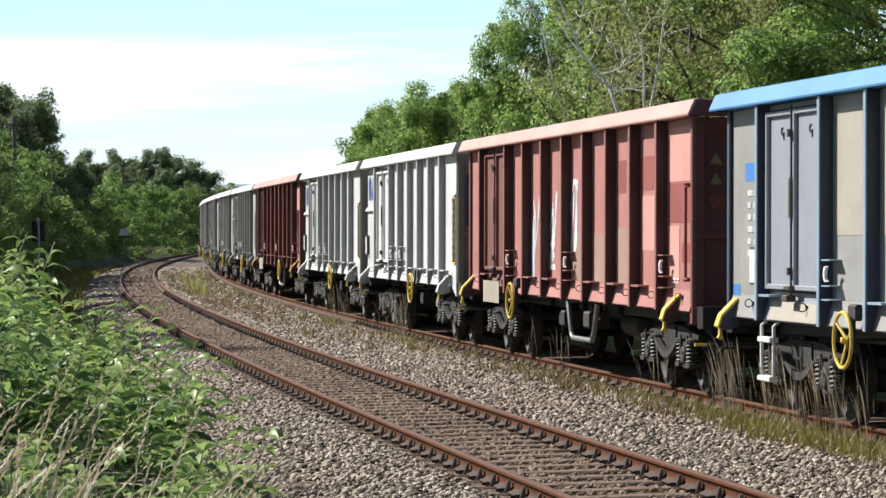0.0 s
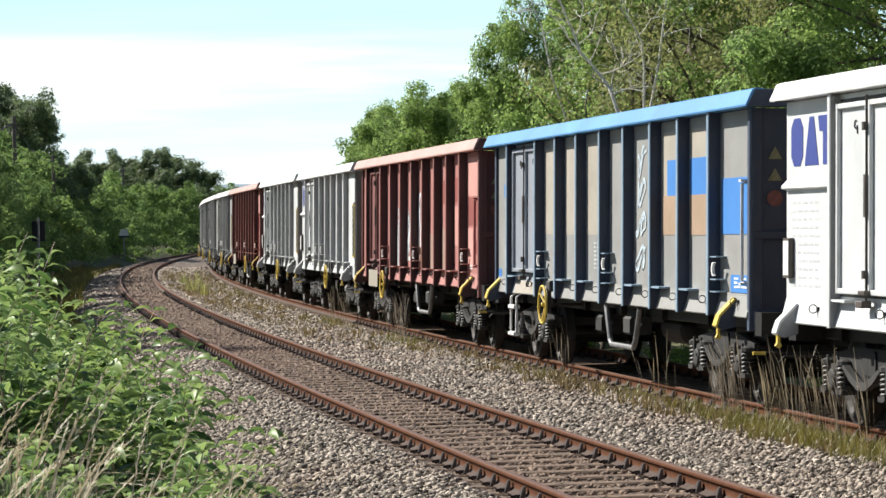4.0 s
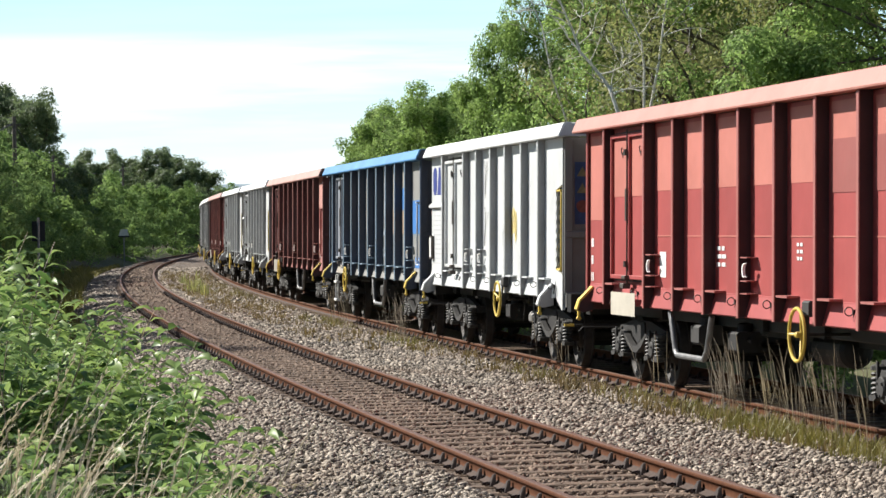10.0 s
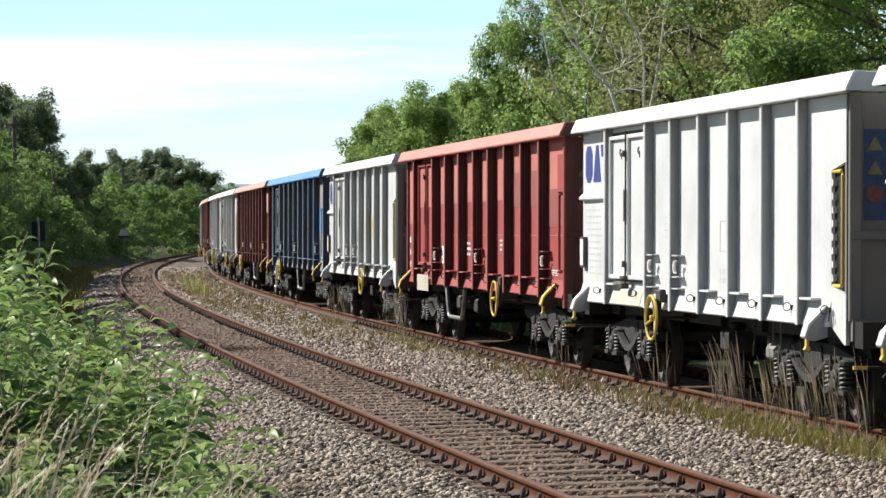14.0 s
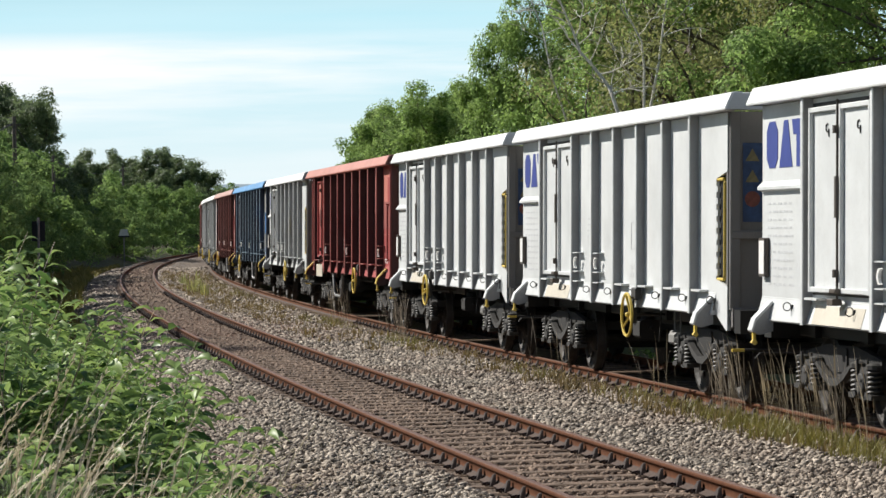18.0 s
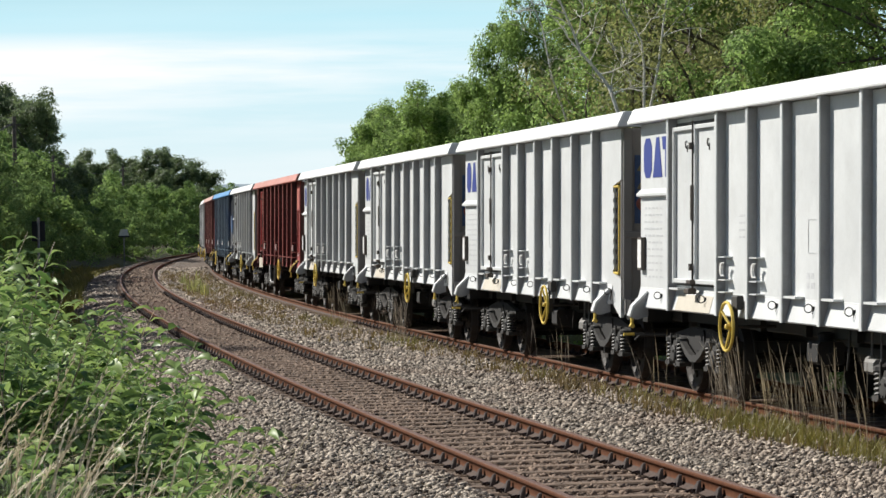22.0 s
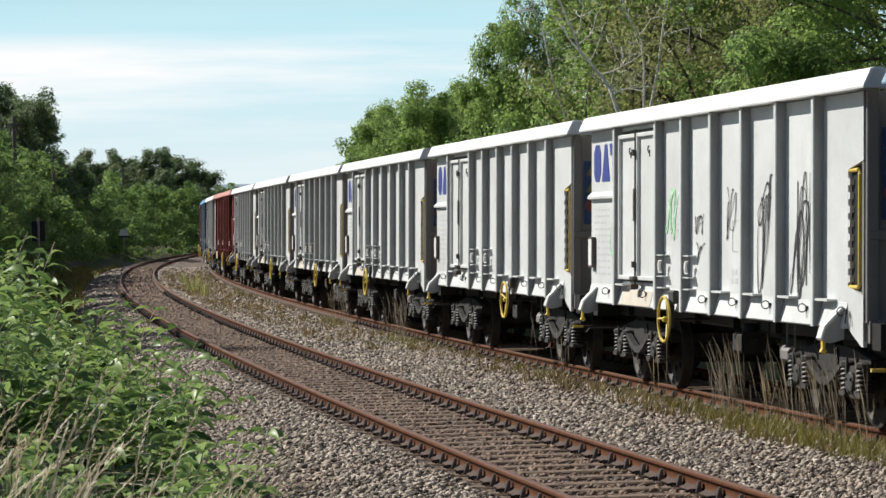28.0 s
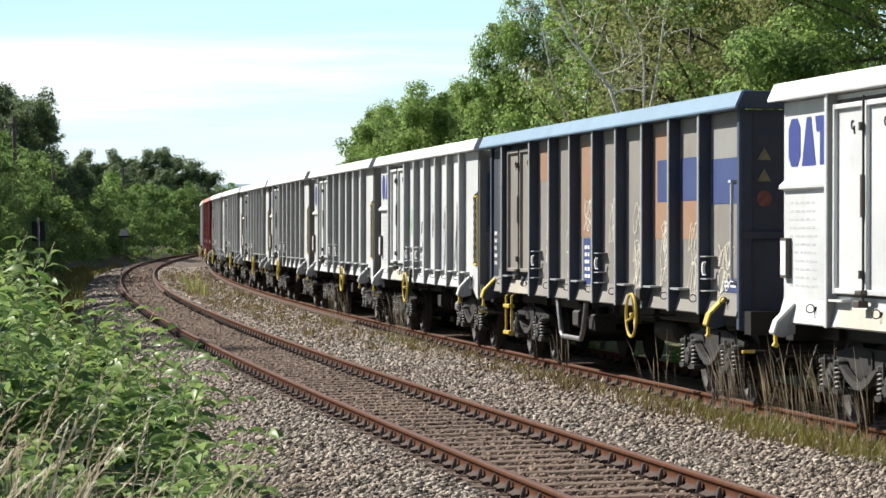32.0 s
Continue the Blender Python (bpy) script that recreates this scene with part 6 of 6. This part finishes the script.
def arching_stalks(name, seed, box, count, h0, h1, mat, label):
    """Fine stalks that arch over to the right, thicker along the seed head."""
    rng = np.random.default_rng(seed)
    s0, s1, o0, o1 = box
    s, o = rng.uniform(s0, s1, count), rng.uniform(o0, o1, count)
    x, y, _ = along(s, o)
    z = ground_z(s, o) - 0.02
    h, bend = rng.uniform(h0, h1, count), rng.uniform(0.15, 0.75, count)
    a = rng.normal(0.0, 0.9, count)
    d = np.stack([np.cos(a), np.sin(a), np.zeros(count)], -1)
    side = np.stack([0.9 * np.ones(count), -0.2 * np.ones(count), 0.3 * np.ones(count)], -1)
    def stalk(f):
        c = np.stack([x, y, z], -1) + d * (bend * h * f ** 2.6)[:, None]
        c[:, 2] += h * (f - 0.5 * bend * f ** 4)
        return c
    rows = []
    for f in (0, 0.3, 0.55, 0.72, 0.8, 0.88, 0.95, 1.0):
        w = 0.0045 if f < 0.7 else 0.0045 * (1.02 - f) / 0.3 + 0.001
        rows += [stalk(f) - side * w / 2, stalk(f) + side * w / 2]
    v = [np.stack(rows, 1).reshape(-1, 3)]
    i = np.arange(count) * 16
    f = [np.concatenate([np.stack([i + 2 * j, i + 2 * j + 1, i + 2 * j + 3, i + 2 * j + 2], -1) for j in range(7)], 0)]
    base = count * 16
    for e in np.linspace(0.74, 0.985, 13):
        c, up = stalk(e), stalk(e + 0.01) - stalk(e)
        up /= np.linalg.norm(up, axis=1)[:, None]
        for turn in range(2):
            out = up + rng.normal(size=(count, 3)) * 0.2
            out /= np.linalg.norm(out, axis=1)[:, None]
            tip = c + out * 0.125 * (1.25 - e)
            m = (c + tip) / 2
            v.append(np.stack([c, m - side * 0.0045, tip, m + side * 0.0045], 1).reshape(-1, 3))
            f.append(base + np.arange(count * 4).reshape(-1, 4))
            base += count * 4
    v, f = np.concatenate(v), np.concatenate(f)
    tagged(new(name, quick_mesh(name, v, f, M[mat])), label, "grass", kind="stuff")


arching_stalks("straw_grass", 54, (-21.0, -17.0, 4.3, 6.0), 170, 1.4, 2.05, "straw", "bleached tall grass arching over the verge")
# blades nearly black: shade between the stalks is put into their colour
grass_patch("dry_undergrowth", 57, [(-21.5, -15.5, 4.2, 6.2, 5200)], "undergrowth", "matted dry brown grass, coloured dark as the shade behind the straw", 1.0, 1.5, 0.0036, 0.7)
grass_patch("long_grass", 56, [(-21.2, -18.3, 4.4, 6.0, 90)], "grass", "long green grass at the edge of the verge", 1.0, 1.6, 0.0032, 0.9, swing=0.1)
grass_patch("yellow_weeds", 55, [(66, 76, -2.2, -1.6, 80), (76, 100, -3.0, -1.8, 130)], "leaf_weed", "yellow-green weeds between the two tracks", 0.2, 0.6, 0.028, 0.4)

# ---- signs, poles, far hill ----


def post_sign(s, o):
    root = tagged(new("lineside_sign"), "black-backed lineside signal board on a grey post", "sign")
    root.matrix_basis = track_pose(s, o, float(ground_z(s, o)))
    part("post", G().tube([(0, 0, -0.3), (0, 0, 3.35)], 0.05, 10).mesh("post"), M["post"], root)
    part("board", G().box(0.052, 0.19, -0.26, 0.26, 2.4, 3.2, 0.02).mesh("board"), M["sign_back"], root)
    return root


def speed_sign(s, o):
    root = tagged(new("speed_sign"), "white trapezoid board with black base on a post", "sign")
    root.matrix_basis = track_pose(s, o, float(ground_z(s, o)))
    part("post", G().tube([(0, 0, -0.3), (0, 0, 2.7)], 0.05, 10).mesh("post"), M["post"], root)
    part("board", G().extrude([(-0.4, 2.35), (0.4, 2.35), (0.26, 2.85), (-0.26, 2.85)], 0, -0.09, -0.07).mesh("board"), M["sign_white"], root)
    part("base", G().box(-0.1, -0.06, -0.44, 0.44, 2.22, 2.35).mesh("base"), M["sign_back"], root)


def telegraph_pole(x, y, z, h):
    root = tagged(new("telegraph_pole"), "weathered wooden pole carrying a sagging wire", "pole", "poles above the hedge")
    root.matrix_basis = pose(x, y, z)
    part("pole", G().tube([(0, 0, -0.4), (0, 0, h)], 0.14, 10, 0.1).mesh("pole"), M["pole"], root)
    part("arm", G().box(-0.35, 0.35, -0.05, 0.05, h - 0.5, h - 0.4).mesh("arm"), M["pole"], root)


post_sign(83, 4.0)
speed_sign(194, 4.3)
POLES = ((-22.2, 147, 8.15), (-26.8, 195, 7.4), (-31.6, 280, 8.5))
for x, y, top in POLES:
    zz = ground_spot(x, y).translation.z
    telegraph_pole(x, y, zz, top - zz)
for (xa, ya, za), (xb, yb, zb) in (((-21.5, 110, 6.4), POLES[0]), (POLES[0], POLES[1]), (POLES[1], POLES[2])):
    line = [(xa + (xb - xa) * f, ya + (yb - ya) * f, za - 0.3 + (zb - za) * f - 4 * 0.7 * f * (1 - f)) for f in np.linspace(0, 1, 13)]
    wire = part("telegraph_wire", G().tube(line, 0.022, 5).mesh("telegraph_wire"), M["sign_back"], None)
    tagged(wire, "dark sagging wire slung between wooden poles", "wire", "wires above the hedge")


def hill():
    n = 160
    v, f = [], []
    for i in range(n + 1):
        a = radians(-75 + 150 * i / n)
        h = 15 + 14 * noise.noise((a * 3.0, 2.0, 0.0)) + 5 * noise.noise((a * 14, 0, 1)) + 10 * math.exp(-((math.degrees(a) + 3.9) / 3) ** 2)
        for d, z in ((1300, -2), (1500, h), (1900, h * 0.9), (2300, -5)):
            v.append((math.sin(a) * d, math.cos(a) * d, z))
    for i in range(n):
        for j in range(3):
            f.append((4 * i + j, 4 * i + j + 1, 4 * i + j + 5, 4 * i + j + 4))
    me = quick_mesh("distant_hill", v, f, M["hill"])
    tagged(new("backdrop_hill", me), "hazy blue distant hillside", "hill", kind="structure")


hill()


def train_place(t):
    """How far along the far track the train has come."""
    a = t - 16
    return -9.6928 + 4.3102 * a + 7.4915 * (a / 16) ** 2 - 0.1289 * (a / 16) ** 3 - 0.1237 * (a / 16) ** 4


def wagon_pose(kind, offset, t):
    k = KINDS[kind]
    mark = train_place(t) - offset
    mid = mark - k["front"] - k["length"] / 2
    arm = (k["bogie"][1] - k["bogie"][0]) / 2
    a, b = far_line(mid + arm), far_line(mid - arm)
    d = (a - b).normalized()
    return Matrix.Translation(((a.x + b.x) / 2, (a.y + b.y) / 2, 0.004)) @ Matrix.Rotation(math.atan2(d.y, d.x), 4, "Z") @ pose(0, 0.04, -0.012, CANT, 0, 0)


def motions():
    """The train rolls away along the curve; its wheels turn."""
    start = train_place(0.0)
    turns = []
    t = 0.0
    while t < 32.0:
        turns.append(t)
        t += 4 / 30
    turns.append(32.0)
    for root, sets, kind, offset, n in WAGONS:
        walk(root, [(t, wagon_pose(kind, offset, t)) for t in range(0, 33, 1)])
        if n >= 6:
            for wheel, x in sets:
                walk(wheel, [(t, pose(x, 0, 0.46, 0, math.degrees((train_place(t) - start) / 0.455) % 360)) for t in turns])


motions()
